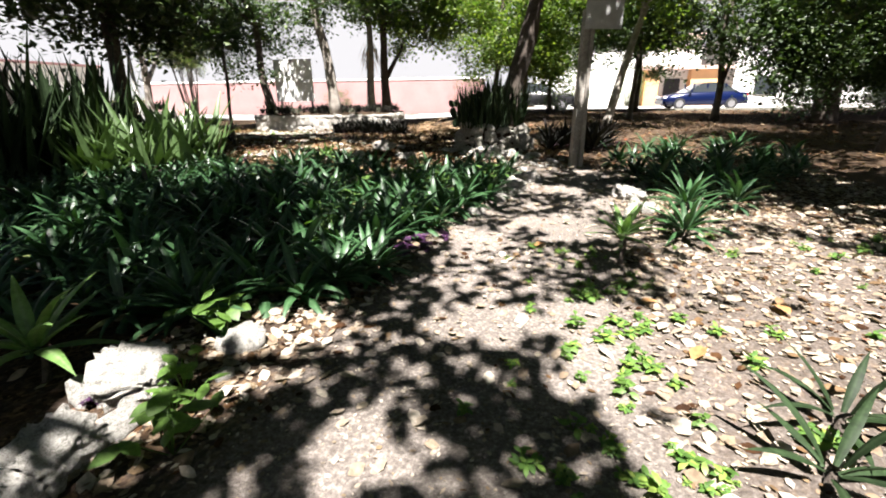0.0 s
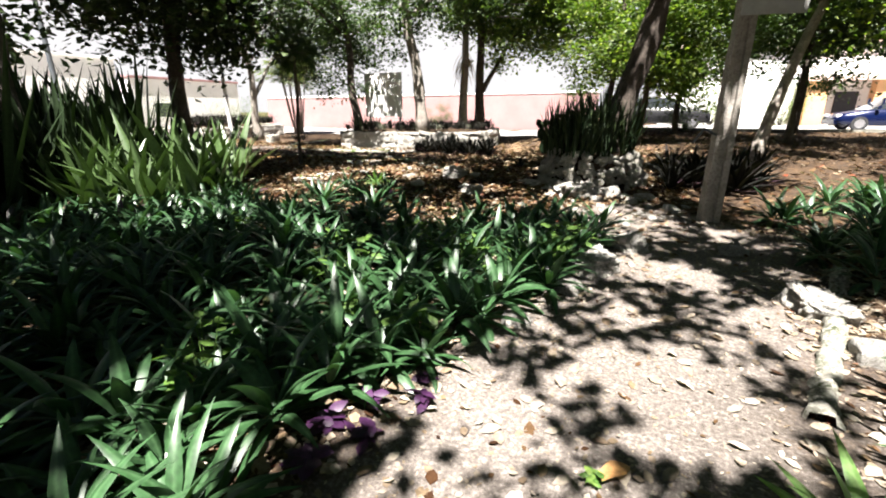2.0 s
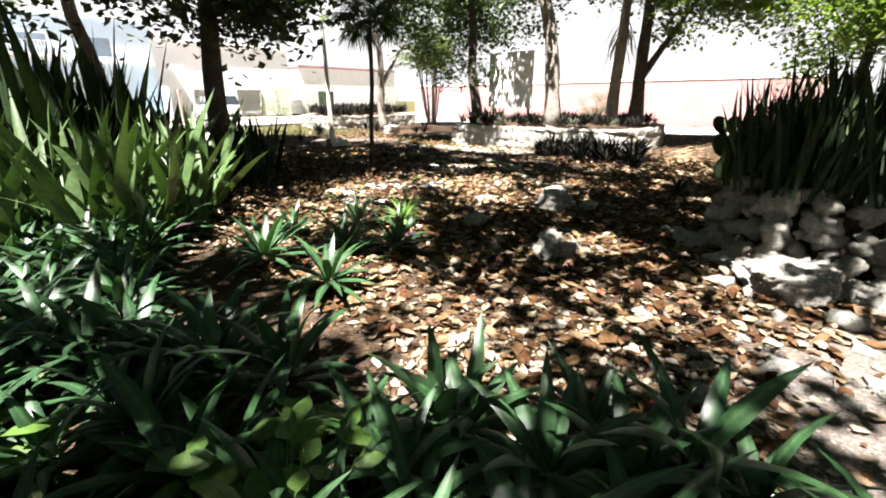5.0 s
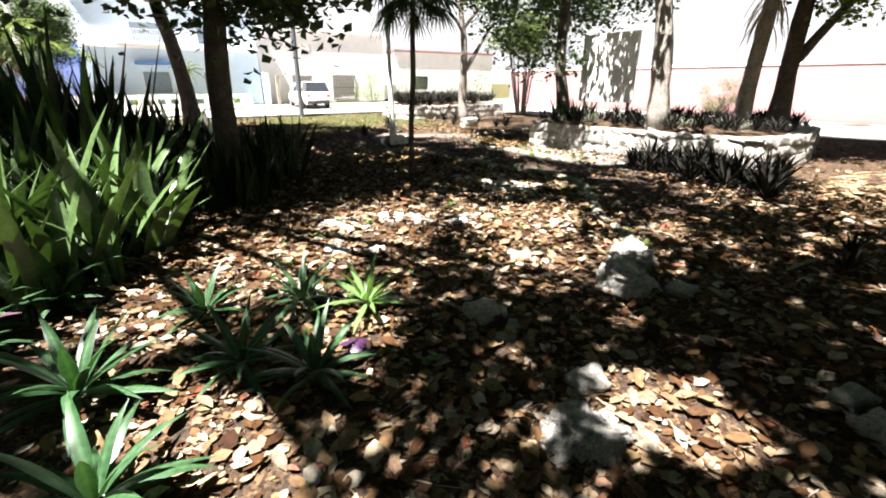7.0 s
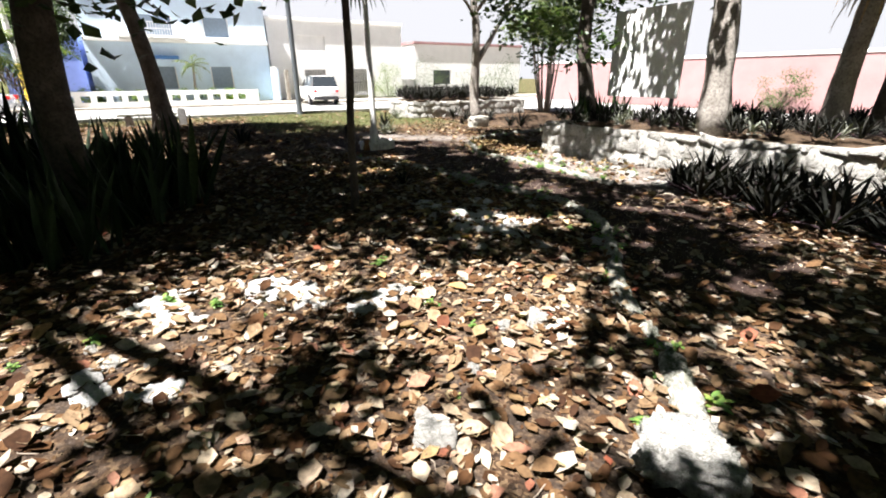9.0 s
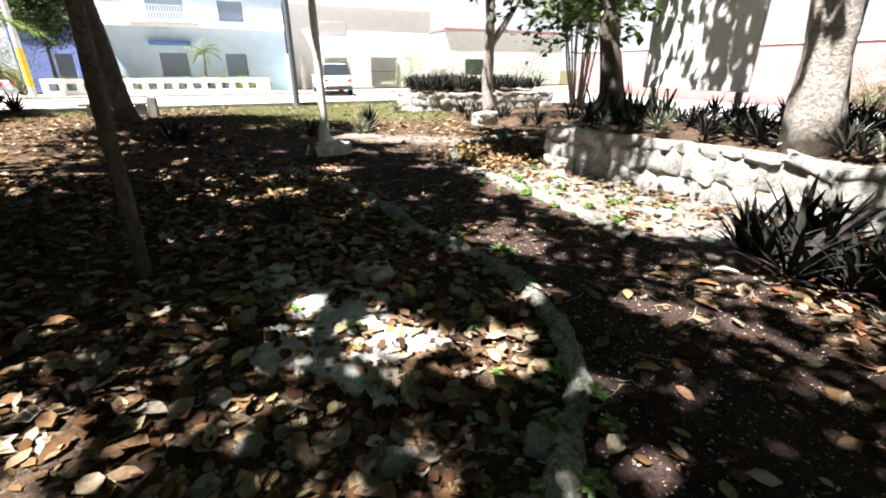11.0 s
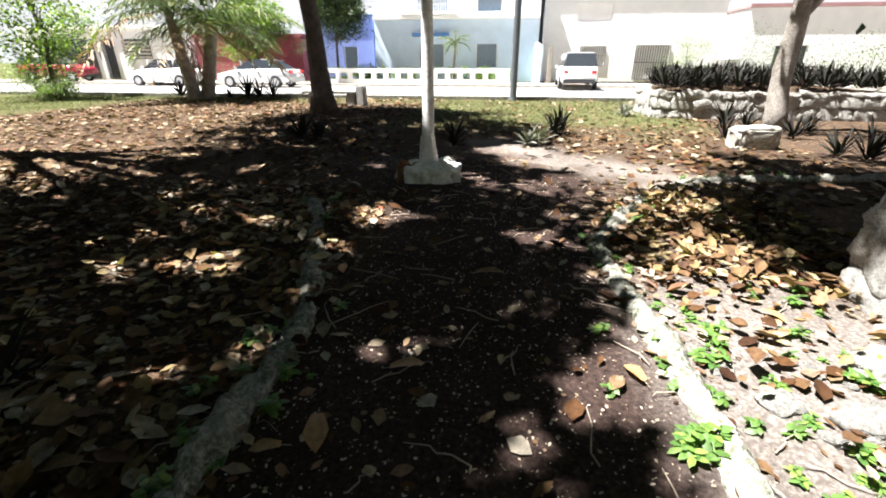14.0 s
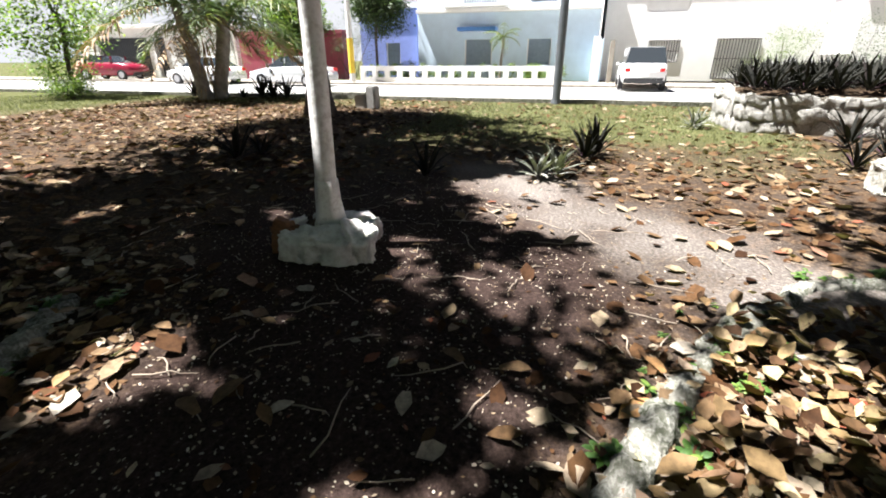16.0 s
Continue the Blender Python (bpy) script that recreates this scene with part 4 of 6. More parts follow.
tree(-4.0, 22.45, 6.0, 0.22, (0.1, -0.5), (1.2, 0.9, 5.8, 3.2, 3.0, 1.9), "forked brown tree growing in the rubble planter", "bark", "crownlit", base_z=0.6, fork=(3, (1.5, 0.4, 2.6)), **MID)
# west side
tree(-16.9, 22.3, 5.4, 0.21, (0.1, -0.45), (2.4, 0.4, 6.2, 3.2, 3.0, 1.3), "grey-barked leaning tree with a whitewashed foot", "barkpale", fork=(5, (0.3, 1.5, 2.2)), clumps=30, per=120, size=0.15)
tree(-22.6, -1.4, 3.6, 0.10, (0.3, 0.3), (0.2, 0.3, 2.5, 1.9, 1.9, 1.8), "small sunlit bushy tree on the grass", leafmat="crownlit", clumps=34, per=140, spread=0.34, size=0.14)


def frond_palm(x, y, height, r, n, length, label, bark="barkpale", dead=True, name="palm_tree", elev=(1.2, -0.3), stems=1):
    """A feather palm: stem rings, arching fronds with separate leaflets."""
    rnd = random.Random(name + str(x))
    ob = thing(name, x, y, gz(x, y) - 0.05, label, "palm tree")
    for s in range(stems):
        bx, by = (rnd.uniform(-0.3, 0.3), rnd.uniform(-0.3, 0.3)) if stems > 1 else (0, 0)
        hh = height * rnd.uniform(0.75, 1.05) if stems > 1 else height
        tx, ty = bx * 3 + rnd.uniform(-0.2, 0.2), by * 3 + rnd.uniform(-0.2, 0.2)
        pts = bend((bx, by, 0), (tx, ty, hh), 14, 0, 0.1, rnd.uniform(0, 50))
        v, f = tube(pts, [r * (1.3 - 0.5 * i / 14) * (1.08 if i % 2 else 0.95) for i in range(15)], 12, 0.15)
        part("trunk", mesh_from("trunk", v, f, M[bark]), None, ob)
        for i in range(n):
            acc = ([], [], [])
            yaw = i * 2.39996 + rnd.uniform(-0.2, 0.2)
            e = elev[0] + (elev[1] - elev[0]) * (i + 0.5) / n
            dry = dead and i > n * 0.8
            p = Vector((tx, ty, hh))
            L = length * rnd.uniform(0.8, 1.1)
            spine, steps = [p.copy()], 18
            for k in range(steps):
                d = Vector((math.cos(yaw) * math.cos(e), math.sin(yaw) * math.cos(e), math.sin(e)))
                p = p + d * (L / steps)
                spine.append(p.copy())
                e -= (1.3 if not dry else 0.9) / steps
            sv, sf = tube(spine, [0.025 * (1 - 0.045 * k) for k in range(steps + 1)], 5)
            add(acc, sv, sf, [(0.5, 0.5)] * len(sv))
            for k in range(2, steps + 1):
                for sgn in (-1, 1):
                    for h in (0, 0.5):
                        q = spine[k].lerp(spine[k - 1], h)
                        w = L * 0.26 * math.sin(math.pi * min(1, (k + 2) / (steps + 3))) * rnd.uniform(0.8, 1.15)
                        add(acc, *sword(q, yaw + sgn * rnd.uniform(0.9, 1.25), rnd.uniform(-0.35, 0.25), w, 0.035 * L ** 0.5, 0.9, 3, 0.2, 0.3))
            part("frond", mesh_from("frond", *acc[:2], M["drypalm" if dry else "palm"], acc[2]), None, ob, "dry hanging frond" if dry else "")
    return ob


def fan_palm(x, y, height, r, n, label):
    """A thin fan palm: a slim stem and round pleated leaves of narrow blades."""
    rnd = random.Random(int(x * 100))
    ob = thing("fan_palm", x, y, gz(x, y) - 0.05, label, "palm tree")
    v, f = tube(bend((0, 0, 0), (0.1, 0.05, height), 12, 0, 0.08, 4), [r * (1.2 - 0.3 * i / 12) for i in range(13)], 10, 0.2)
    part("trunk", mesh_from("trunk", v, f, M["bark"]), None, ob)
    for i in range(n):
        acc = ([], [], [])
        yaw = i * 2.39996
        e = 1.1 - 1.7 * (i + 0.5) / n
        d = Vector((math.cos(yaw) * math.cos(e), math.sin(yaw) * math.cos(e), math.sin(e)))
        q = Vector((0.1, 0.05, height)) + d * rnd.uniform(0.35, 0.55)
        sv, sf = tube([Vector((0.1, 0.05, height)), q], [0.012, 0.009], 5)
        add(acc, sv, sf, [(0.5, 0.5)] * len(sv))
        for k in range(24):
            a = (k / 23 - 0.5) * 4.2
            add(acc, *sword(q, yaw + a, e * math.cos(a) - 0.15, rnd.uniform(0.5, 0.68), 0.04, 0.9, 4, 0.3, 0.4))
        part("frond", mesh_from("frond", *acc[:2], M["crown"], acc[2]), None, ob)
    return ob


frond_palm(-23.1, 4.45, 3.0, 0.19, 15, 3.7, "coconut palm clump with dry trunk skirts by the street", stems=3)
frond_palm(-36.3, 12.9, 2.5, 0.07, 9, 1.3, "young palm in the front garden of the blue house", dead=False)
fan_palm(-6.55, 13.2, 3.2, 0.045, 24, "slim fan palm with a thin dark stem")
frond_palm(-18.5, 27.6, 4.3, 0.035, 7, 2.3, "clump of thin bamboo-like palm stems", dead=False, name="areca_palm", stems=12, elev=(1.4, 0.2))


def dry_skirt(x, y, z):
    ob = thing("dry_frond_bundle", x, y, z, "bundle of dry brown palm fronds hanging on a trunk", "dry fronds")
    rnd = random.Random(3)
    strip_mesh = mesh_from("frond_strip", *sword((0.2, 0, 0), 0, -0.9, 0.9, 0.05, 0.7, 4)[:2], M["drypalm"])
    for i in range(48):
        part("frond_strip", strip_mesh, None, ob, m=pose(0, 0, rnd.uniform(-0.3, 0.5), 0, 0, rnd.uniform(0, 360)) @ Matrix.Scale(rnd.uniform(0.6, 1.1), 4))


dry_skirt(-4.45, 21.75, 3.35)
dry_skirt(-23.1, 4.5, 1.7)
dry_skirt(-23.05, 4.4, 0.9)


# ---- posts, poles, board, bench ----
def white_lamp_post(x, y):
    ob = thing("lamp_post", x, y, gz(x, y) + 0.1, "white painted concrete lamp post with flaking foot", "lamp post")
    v, f = tube(bend((0, 0, 0.05), (-0.12, -0.02, 4.3), 10, 0, 0.02), [0.078 - 0.0025 * i for i in range(11)], 16, 0.06)
    part("pole", mesh_from("pole", v, f, M["white"]), None, ob)
    v, f = tube([(0, 0, 0.02), (0, 0, 0.1), (0, 0, 0.26), (0, 0, 0.42)], [0.15, 0.12, 0.092, 0.076], 16, 0.7, 2)
    part("foot", mesh_from("foot", v, f, M["white"]), None, ob, "chipped flared foot")
    part("arm", mesh_from("arm", *tube([(-0.12, -0.02, 4.25), (-0.14, -0.2, 4.4), (-0.14, -0.5, 4.42)], [0.03, 0.03, 0.03], 8), M["steel"]), None, ob)
    head = cyl(0.08, 0.16, 4.3, 4.45, 14, -0.14, -0.55)
    part("lamp_head", head, M["steel"], ob, "grey metal lamp head")


white_lamp_post(-11.69, 15.6)
ringst = thing("stone_collar", -11.67, 15.6, gz(-11.67, 15.6), "rough whitewashed concrete collar at the lamp post foot", "stone collar")
part("fill", mesh_from("fill", *tube([(0, 0, -0.04), (0, 0, 0.1), (0, 0, 0.17)], [0.3, 0.28, 0.2], 16, 0.3, 4), M["soil"]), None, ringst, "dark broken middle")
for i, (dx, dy, sx, sy, h, a, mt) in enumerate([(0.2, 0.12, 0.13, 0.2, 0.2, 18, "white"), (0.1, 0.28, 0.19, 0.12, 0.21, 30, "white"), (0.24, -0.1, 0.1, 0.13, 0.19, -8, "white"), (0.14, -0.26, 0.11, 0.1, 0.2, 10, "brownstone"), (0.02, -0.33, 0.13, 0.07, 0.17, -15, "white"), (-0.24, -0.12, 0.1, 0.18, 0.16, 8, "white"), (-0.2, 0.16, 0.12, 0.17, 0.17, -20, "white")]):
    b = part("stone", rock_mesh(40 + i, sx, sy, h * 0.75, 4, 0.6, 0.55), None, ringst, "rusty brown stone" if mt == "brownstone" else "")
    b.data.materials[0] = M[mt]
    b.matrix_basis = pose(dx, dy, h * 0.36, 0, 0, a)


def street_pole(x, y, h, label):
    ob = thing("street_pole", x, y, gz(x, y), label, "pole")
    part("pole", cyl(0.13, 0.10, -0.05, h, 14), M["steel"], ob)
    part("collar", cyl(0.17, 0.15, 0, 0.12, 14), M["steel"], ob)


street_pole(-23.95, 16.7, 8.0, "dark grey steel street pole at the kerb")


def concrete_post(x, y):
    """An old ribbed concrete post with a square notice board."""
    ob = thing("notice_post", x, y, gz(x, y), "ribbed grey concrete post with a blank notice board", "post")
    bm = bmesh.new()
    prof = [(-0.14, -0.11), (-0.05, -0.11), (-0.04, -0.06), (0.04, -0.06), (0.05, -0.11), (0.14, -0.11), (0.14, 0.11), (0.05, 0.11), (0.04, 0.06), (-0.04, 0.06), (-0.05, 0.11), (-0.14, 0.11)]
    rows = []
    for i in range(15):
        z = -0.1 + i * 0.22
        s = 0.88 - 0.01 * i
        rows.append([bm.verts.new((px * s + 0.008 * z + 0.01 * noise.noise(Vector((px * 9, py * 9, z * 3))), py * s + 0.01 * noise.noise(Vector((py * 9, z * 3, 1))), z)) for px, py in prof])
    for a, b in zip(rows, rows[1:]):
        for k in range(len(prof)):
            bm.faces.new((a[k], a[(k + 1) % 12], b[(k + 1) % 12], b[k]))
    bm.faces.new(rows[-1])
    part("post", bm, M["postconc"], ob)
    part("board", box(-0.1, -0.17, 2.62, 0.62, -0.14, 3.3, 0.006), M["grey_board"], ob, "blank grey board")
    v, f = tube([(-0.1, -0.05, 1.2), (-0.28, -0.1, 1.28), (-0.4, -0.14, 1.1)], [0.02, 0.02, 0.015], 6)
    part("bracket", mesh_from("bracket", v, f, M["steel"]), None, ob, "bent dark iron bracket")
    ob.rotation_euler = (0, 0, radians(12))


concrete_post(3.55, 9.65)

brd = thing("display_board", -7.75, 20.62, 0.66, "large blank white board standing in the planter", "board")
part("panel", box(-1.08, -0.03, 0.58, 0.8, 0.03, 2.42, 0.008), M["board"], brd)
part("post", box(-0.95, 0.035, 0, -0.87, 0.1, 2.4, 0.005), M["steel"], brd)
part("post", box(0.6, 0.035, 0, 0.68, 0.1, 2.4, 0.005), M["steel"], brd)
brd.rotation_euler = (0, 0, radians(-2))

bench = thing("stone_bench", -21.4, 10.55, 0, "low weathered concrete bench without a back", "bench")
part("seat", box(-0.2, -1.0, 0.36, 0.2, 0.9, 0.44, 0.02), M["kerb"], bench)
part("leg", box(-0.17, 0.55, -0.05, 0.17, 0.85, 0.36, 0.03), M["slab"], bench)
part("leg", box(-0.17, -0.8, -0.05, 0.17, -0.55, 0.36, 0.03), M["slab"], bench)
part("end_block", box(-0.2, 0.92, -0.05, 0.2, 1.2, 0.62, 0.04), M["slab"], bench, "rough upright end block")

blk = new("stone_block", rock_mesh(77, 0.22, 0.38, 0.2, 5, 0.22, 0.33, 0.35))
blk.data.materials[0] = M["mossrock"]
blk.matrix_basis = pose(-14.5, 20.75, 0.17, 0, 0, 5)
tagged(blk, "squared pale stone block lying on the ground", "stone block")


# ---- cars ----
def car(x, y, z, rz, L, W, H, paint, label, kind="sedan"):
    """A parked car: lofted body and cabin, glass, wheels with rims, lamps, bumpers. Front towards +x."""
    ob = thing("car", x, y, z, label, "car", "parked cars", rz)
    h = L / 2
    if kind == "sedan":
        body = [(-1, 0.42, 0.62), (-0.93, 0.3, 0.93), (-0.6, 0.24, 1.0), (0.0, 0.22, 0.97), (0.45, 0.22, 0.94), (0.85, 0.26, 0.78), (0.98, 0.36, 0.62)]
        roof = [(-0.78, 0.0), (-0.42, 0.92), (-0.1, 1.0), (0.1, 0.97), (0.5, 0.0)]
    else:
        body = [(-1, 0.4, 0.9), (-0.97, 0.33, 1.08), (-0.5, 0.28, 1.1), (0.1, 0.27, 1.08), (0.5, 0.27, 1.05), (0.88, 0.3, 0.95), (1, 0.4, 0.75)]
        roof = [(-0.97, 0.0), (-0.86, 0.95), (-0.3, 1.0), (0.1, 0.97), (0.48, 0.0)]
    bm = bmesh.new()
    rows = []
    for k, z0, z1 in body:
        w = W / 2 * (0.9 if abs(k) > 0.95 else 0.97 if abs(k) > 0.8 else 1)
        zz = [z0, z0 + 0.1, (z0 + z1) / 2, z1 - 0.06, z1]
        ww = [w * 0.9, w * 0.98, w, w * 0.96, w * 0.86]
        rows.append([bm.verts.new((k * h, s * a, b)) for s in (1, -1) for a, b in (zip(ww, zz) if s == 1 else zip(ww[::-1], zz[::-1]))])
    for a, b in zip(rows, rows[1:]):
        for i in range(10):
            bm.faces.new((a[i], a[(i + 1) % 10], b[(i + 1) % 10], b[i]))
    bm.faces.new(rows[0])
    bm.faces.new(rows[-1][::-1])
    bmesh.ops.recalc_face_normals(bm, faces=bm.faces[:])
    bd = part("body", bm, M[paint], ob, smooth=True)
    top = max(b[2] for b in body)
    ch = H - top + 0.06

    def cabin(inset, lift, cut, matname, nm, par):
        c = bmesh.new()
        rr = []
        for k, q in roof:
            w = W / 2 * (0.86 - 0.16 * q) - inset
            rr.append([c.verts.new((k * h, s * w, top - 0.06 + ch * q + lift)) for s in (1, -1)])
        low = [[c.verts.new((k * h, s * (W / 2 * 0.86 - inset), top - 0.06 + lift)) for s in (1, -1)] for k, q in roof]
        for i in range(len(roof) - 1):
            if i not in cut:
                c.faces.new((rr[i][0], rr[i][1], rr[i + 1][1], rr[i + 1][0]))
            for s in (0, 1):
                vs = [low[i][s], low[i + 1][s], rr[i + 1][s], rr[i][s]]
                if roof[i][1] == 0:
                    vs = [low[i][s], low[i + 1][s], rr[i + 1][s]]
                elif roof[i + 1][1] == 0:
                    vs = [low[i][s], low[i + 1][s], rr[i][s]]
                if not cut:
                    c.faces.new(vs)
        bmesh.ops.recalc_face_normals(c, faces=c.faces[:])
        return part(nm, c, M[matname], par, smooth=False)

    cabin(0.0, 0.0, (), "glass", "window", ob)
    cabin(-0.012, 0.012, (0, len(roof) - 2), paint, "roof", ob)
    for k in (-0.45, -0.02, 0.3):
        for s in (1, -1):
            part("pillar", box(k * h - 0.04, s * W * 0.37 - 0.05, top - 0.05, k * h + 0.04, s * W * 0.37 + 0.05, H - 0.05, 0.01), M[paint], ob)
    for k in (-0.6, 0.62):
        for s in (1, -1):
            wh = part("wheel", cyl(0.32, 0.32, -0.1, 0.1, 24), M["tyre"], ob, m=pose(k * h, s * (W / 2 - 0.08), 0.32, 90))
            part("rim", cyl(0.2, 0.2, -0.107, 0.107, 10), M["rim"], wh)
    part("bumper", box(-h - 0.03, -W * 0.42, 0.3, -h + 0.12, W * 0.42, 0.52, 0.03), M["plastic" if kind != "sedan" else paint], ob)
    part("bumper", box(h - 0.12, -W * 0.42, 0.28, h + 0.02, W * 0.42, 0.5, 0.03), M["plastic" if kind != "sedan" else paint], ob)
    for s in (1, -1):
        part("tail_light", box(-h - 0.005, s * W * 0.36 - 0.12, 0.74, -h + 0.16, s * W * 0.36 + 0.12, 0.92, 0.02), M["redlamp"], ob)
        part("headlight", box(h * 0.9, s * W * 0.36 - 0.14, 0.6, h * 0.985, s * W * 0.36 + 0.12, 0.74, 0.02), M["lamplens"], ob)
        part("mirror", box(0.36 * h, s * W * 0.5 - 0.02, 0.98, 0.36 * h + 0.14, s * (W * 0.5 + 0.12) , 1.12, 0.02) if s > 0 else box(0.36 * h, -W * 0.5 - 0.12, 0.98, 0.36 * h + 0.14, -W * 0.5 + 0.02, 1.12, 0.02), M[paint], ob)
    part("number_plate", box(-h - 0.035, -0.16, 0.56, -h - 0.01, 0.16, 0.7), M["board"], ob)
    return ob


car(-31.4, 2.5, 0.0, -92, 4.55, 1.78, 1.46, "carsilver", "silver sedan parked along the street")
car(-32.2, -3.9, 0.0, -90, 4.4, 1.75, 1.48, "carwhite", "white sedan parked along the street")
car(-34.3, -13.6, 0.1, 100, 4.3, 1.75, 1.5, "carred", "red hatchback parked before the white house", "suv")
car(-32.4, 20.0, 0.05, 178, 4.6, 1.85, 1.72, "carwhite", "white sport utility car parked in the drive", "suv")
car(13.6, 30.6, 0.46, 182, 4.8, 1.8, 1.5, "carblue", "dark blue sedan parked on the street")
car(24.5, 29.0, 0.46, 175, 4.6, 1.9, 1.7, "cardark", "dark car parked in tree shade", "suv")
car(3.9, 31.0, 0.46, 0, 4.5, 1.8, 1.6, "cardark", "dark car parked behind the roadside shrubs", "suv")


# ---- houses over the street ----
def wall_with_openings(x, y0, y1, z1, openings, material, parent, thick=0.25, name="wall"):
    """A wall in the plane x, facing +x, with openings (ya, yb, za, zb) cut through."""
    ys = sorted({y0, y1, *[o[0] for o in openings], *[o[1] for o in openings]})
    zs = sorted({0.0, z1, *[o[2] for o in openings], *[o[3] for o in openings]})
    bm = bmesh.new()
    for a, b in zip(ys, ys[1:]):
        for c, d in zip(zs, zs[1:]):
            if any(o[0] <= a and b <= o[1] and o[2] <= c and d <= o[3] for o in openings):
                continue
            geo = bmesh.ops.create_cube(bm, size=1)["verts"]
            for v in geo:
                v.co = Vector((x - thick if v.co.x < 0 else x, a if v.co.y < 0 else b, c if v.co.z < 0 else d))
    bmesh.ops.remove_doubles(bm, verts=bm.verts[:], dist=1e-4)
    return part(name, bm, material, parent)


def bars(parent, x, ya, yb, za, zb, step, material, name="bar", rail=True):
    n = max(2, int((yb - ya) / step))
    me = bm_mesh(name, box(-0.015, -0.015, 0, 0.015, 0.015, zb - za), material)
    for i in range(n + 1):
        part(name, me, None, parent, m=pose(x, ya + (yb - ya) * i / n, za))
    if rail:
        for z in (za, zb - 0.03, (za + zb) / 2):
            part("rail", box(x - 0.02, ya, z, x + 0.02, yb, z + 0.03), material, parent)


def house(name, x, y0, y1, h, depth, paint, label, openings, roof="housewhite", pane="glass"):
    ob = thing(name, 0, 0, 0.1, label, "house")
    wall_with_openings(x, y0, y1, h, openings, M[paint], ob)
    for a, b in ((y0 + 0.003, y0 + 0.25), (y1 - 0.25, y1 - 0.003)):
        part("wall", box(x - depth, a, 0, x - 0.253, b, h), M[paint], ob)
    part("wall", box(x - depth - 0.25, y0, 0, x - depth, y1, h), M[paint], ob)
    part("roof", box(x - depth - 0.3, y0 - 0.1, h, x + 0.15, y1 + 0.1, h + 0.22, 0.02), M[roof], ob)
    for o in openings:
        w = part("window", box(x - 0.2, o[0], o[2], x - 0.16, o[1], o[3]), M[pane], ob)
        part("frame", box(x - 0.15, o[0] - 0.002, o[2], x - 0.1, o[0] + 0.06, o[3]), M["housewhite"], w)
        part("frame", box(x - 0.15, o[1] - 0.06, o[2], x - 0.1, o[1] + 0.002, o[3]), M["housewhite"], w)
    return ob


hb = house("house", -38.0, 7.4, 18.2, 6.6, 7.0, "houseblue", "pale blue two-storey house behind a hedge wall", [(10.4, 12.1, 0.9, 2.3), (14.2, 15.6, 0.9, 2.3), (10.2, 12.4, 4.2, 5.4), (14.2, 15.8, 4.2, 5.4)], pane="pane")
part("awning", box(-38.0, 10.1, 2.75, -37.2, 12.4, 2.95, 0.02), M["winblue"], hb, "blue concrete window shade")
part("ledge", box(-38.0, 7.4, 3.75, -37.6, 18.2, 3.95, 0.02), M["housewhite"], hb)
part("balcony", box(-38.0, 9.3, 3.95, -36.9, 13.0, 4.1, 0.02), M["housewhite"], hb)
bars(hb, -36.95, 9.4, 12.9, 4.1, 4.9, 0.14, M["housewhite"], "baluster")
hw = house("house", -39.0, 18.5, 29.5, 5.6, 8.0, "housewhite", "white house with barred windows and a gated drive", [(21.0, 22.6, 1.0, 2.15), (24.5, 26.6, 0.15, 2.2), (20.6, 22.8, 3.6, 4.6)], pane="housewhite")
bars(hw, -38.95, 21.0, 22.6, 1.0, 2.15, 0.13, M["grille"])
bars(hw, -38.95, 24.5, 26.6, 0.15, 2.2, 0.15, M["grille"])
part("gate_pillar", box(-36.3, 17.9, 0, -36.0, 18.25, 2.3, 0.02), M["housewhite"], hw)
part("meter_pillar", box(-36.0, 18.75, 0, -35.75, 19.0, 2.1, 0.02), M["mortar"], hw, "brown brick meter pillar")
part("drive_wall", box(-38.9, 18.3, 0, -36.4, 18.45, 2.2, 0.01), M["houseblue"], hw)
hy = house("house", -40.5, 31.5, 44, 4.4, 8.0, "housewhite", "low white house with a pink upper wall", [(33.5, 35.5, 0.9, 2.2)], "housepink")
hv = house("house", -39.0, 3.0, 7.0, 4.2, 6.0, "houseviolet", "blue-violet house front behind shrubs", [(4.8, 5.8, 0.2, 2.2)], pane="pane")
hm = house("house", -37.5, -5.5, 2.4, 2.75, 0.6, "wallmaroon", "maroon garden wall beside the pavement", [], "wallmaroon")
hl = house("house", -38.0, -20.0, -6.2, 3.4, 8.0, "housewhite", "white single-storey house with dark barred garage", [(-18.8, -14.0, 0.05, 2.75), (-13.3, -12.4, 0.05, 2.75), (-11.6, -9.4, 1.4, 2.75)])
for za in (1.45, 1.7, 1.95, 2.2, 2.45):
    part("louvre", box(-37.98, -11.6, za, -37.9, -9.4, za + 0.14, 0.005), M["mortar"], hl)
bars(hl, -37.95, -18.8, -14.0, 0.05, 2.75, 0.2, M["grille"])
bars(hl, -37.95, -13.3, -12.4, 0.05, 2.75, 0.15, M["grille"])
hf = thing("garden_wall", 0, 0, 0.12, "low white garden wall with a row of openings", "garden wall")
wall_with_openings(-34.0, 5.2, 16.5, 0.85, [(5.5 + 0.75 * i, 5.95 + 0.75 * i, 0.25, 0.6) for i in range(14)], M["housewhite"], hf, 0.15)
yp = thing("utility_pole", -33.6, 4.9, 0.1, "white concrete utility pole with a yellow band", "pole")
part("pole", cyl(0.16, 0.11, 0, 8.5, 12), M["white"], yp)
part("band", cyl(0.168, 0.162, 0.5, 2.3, 12), M["yellow"], yp, "yellow painted band")
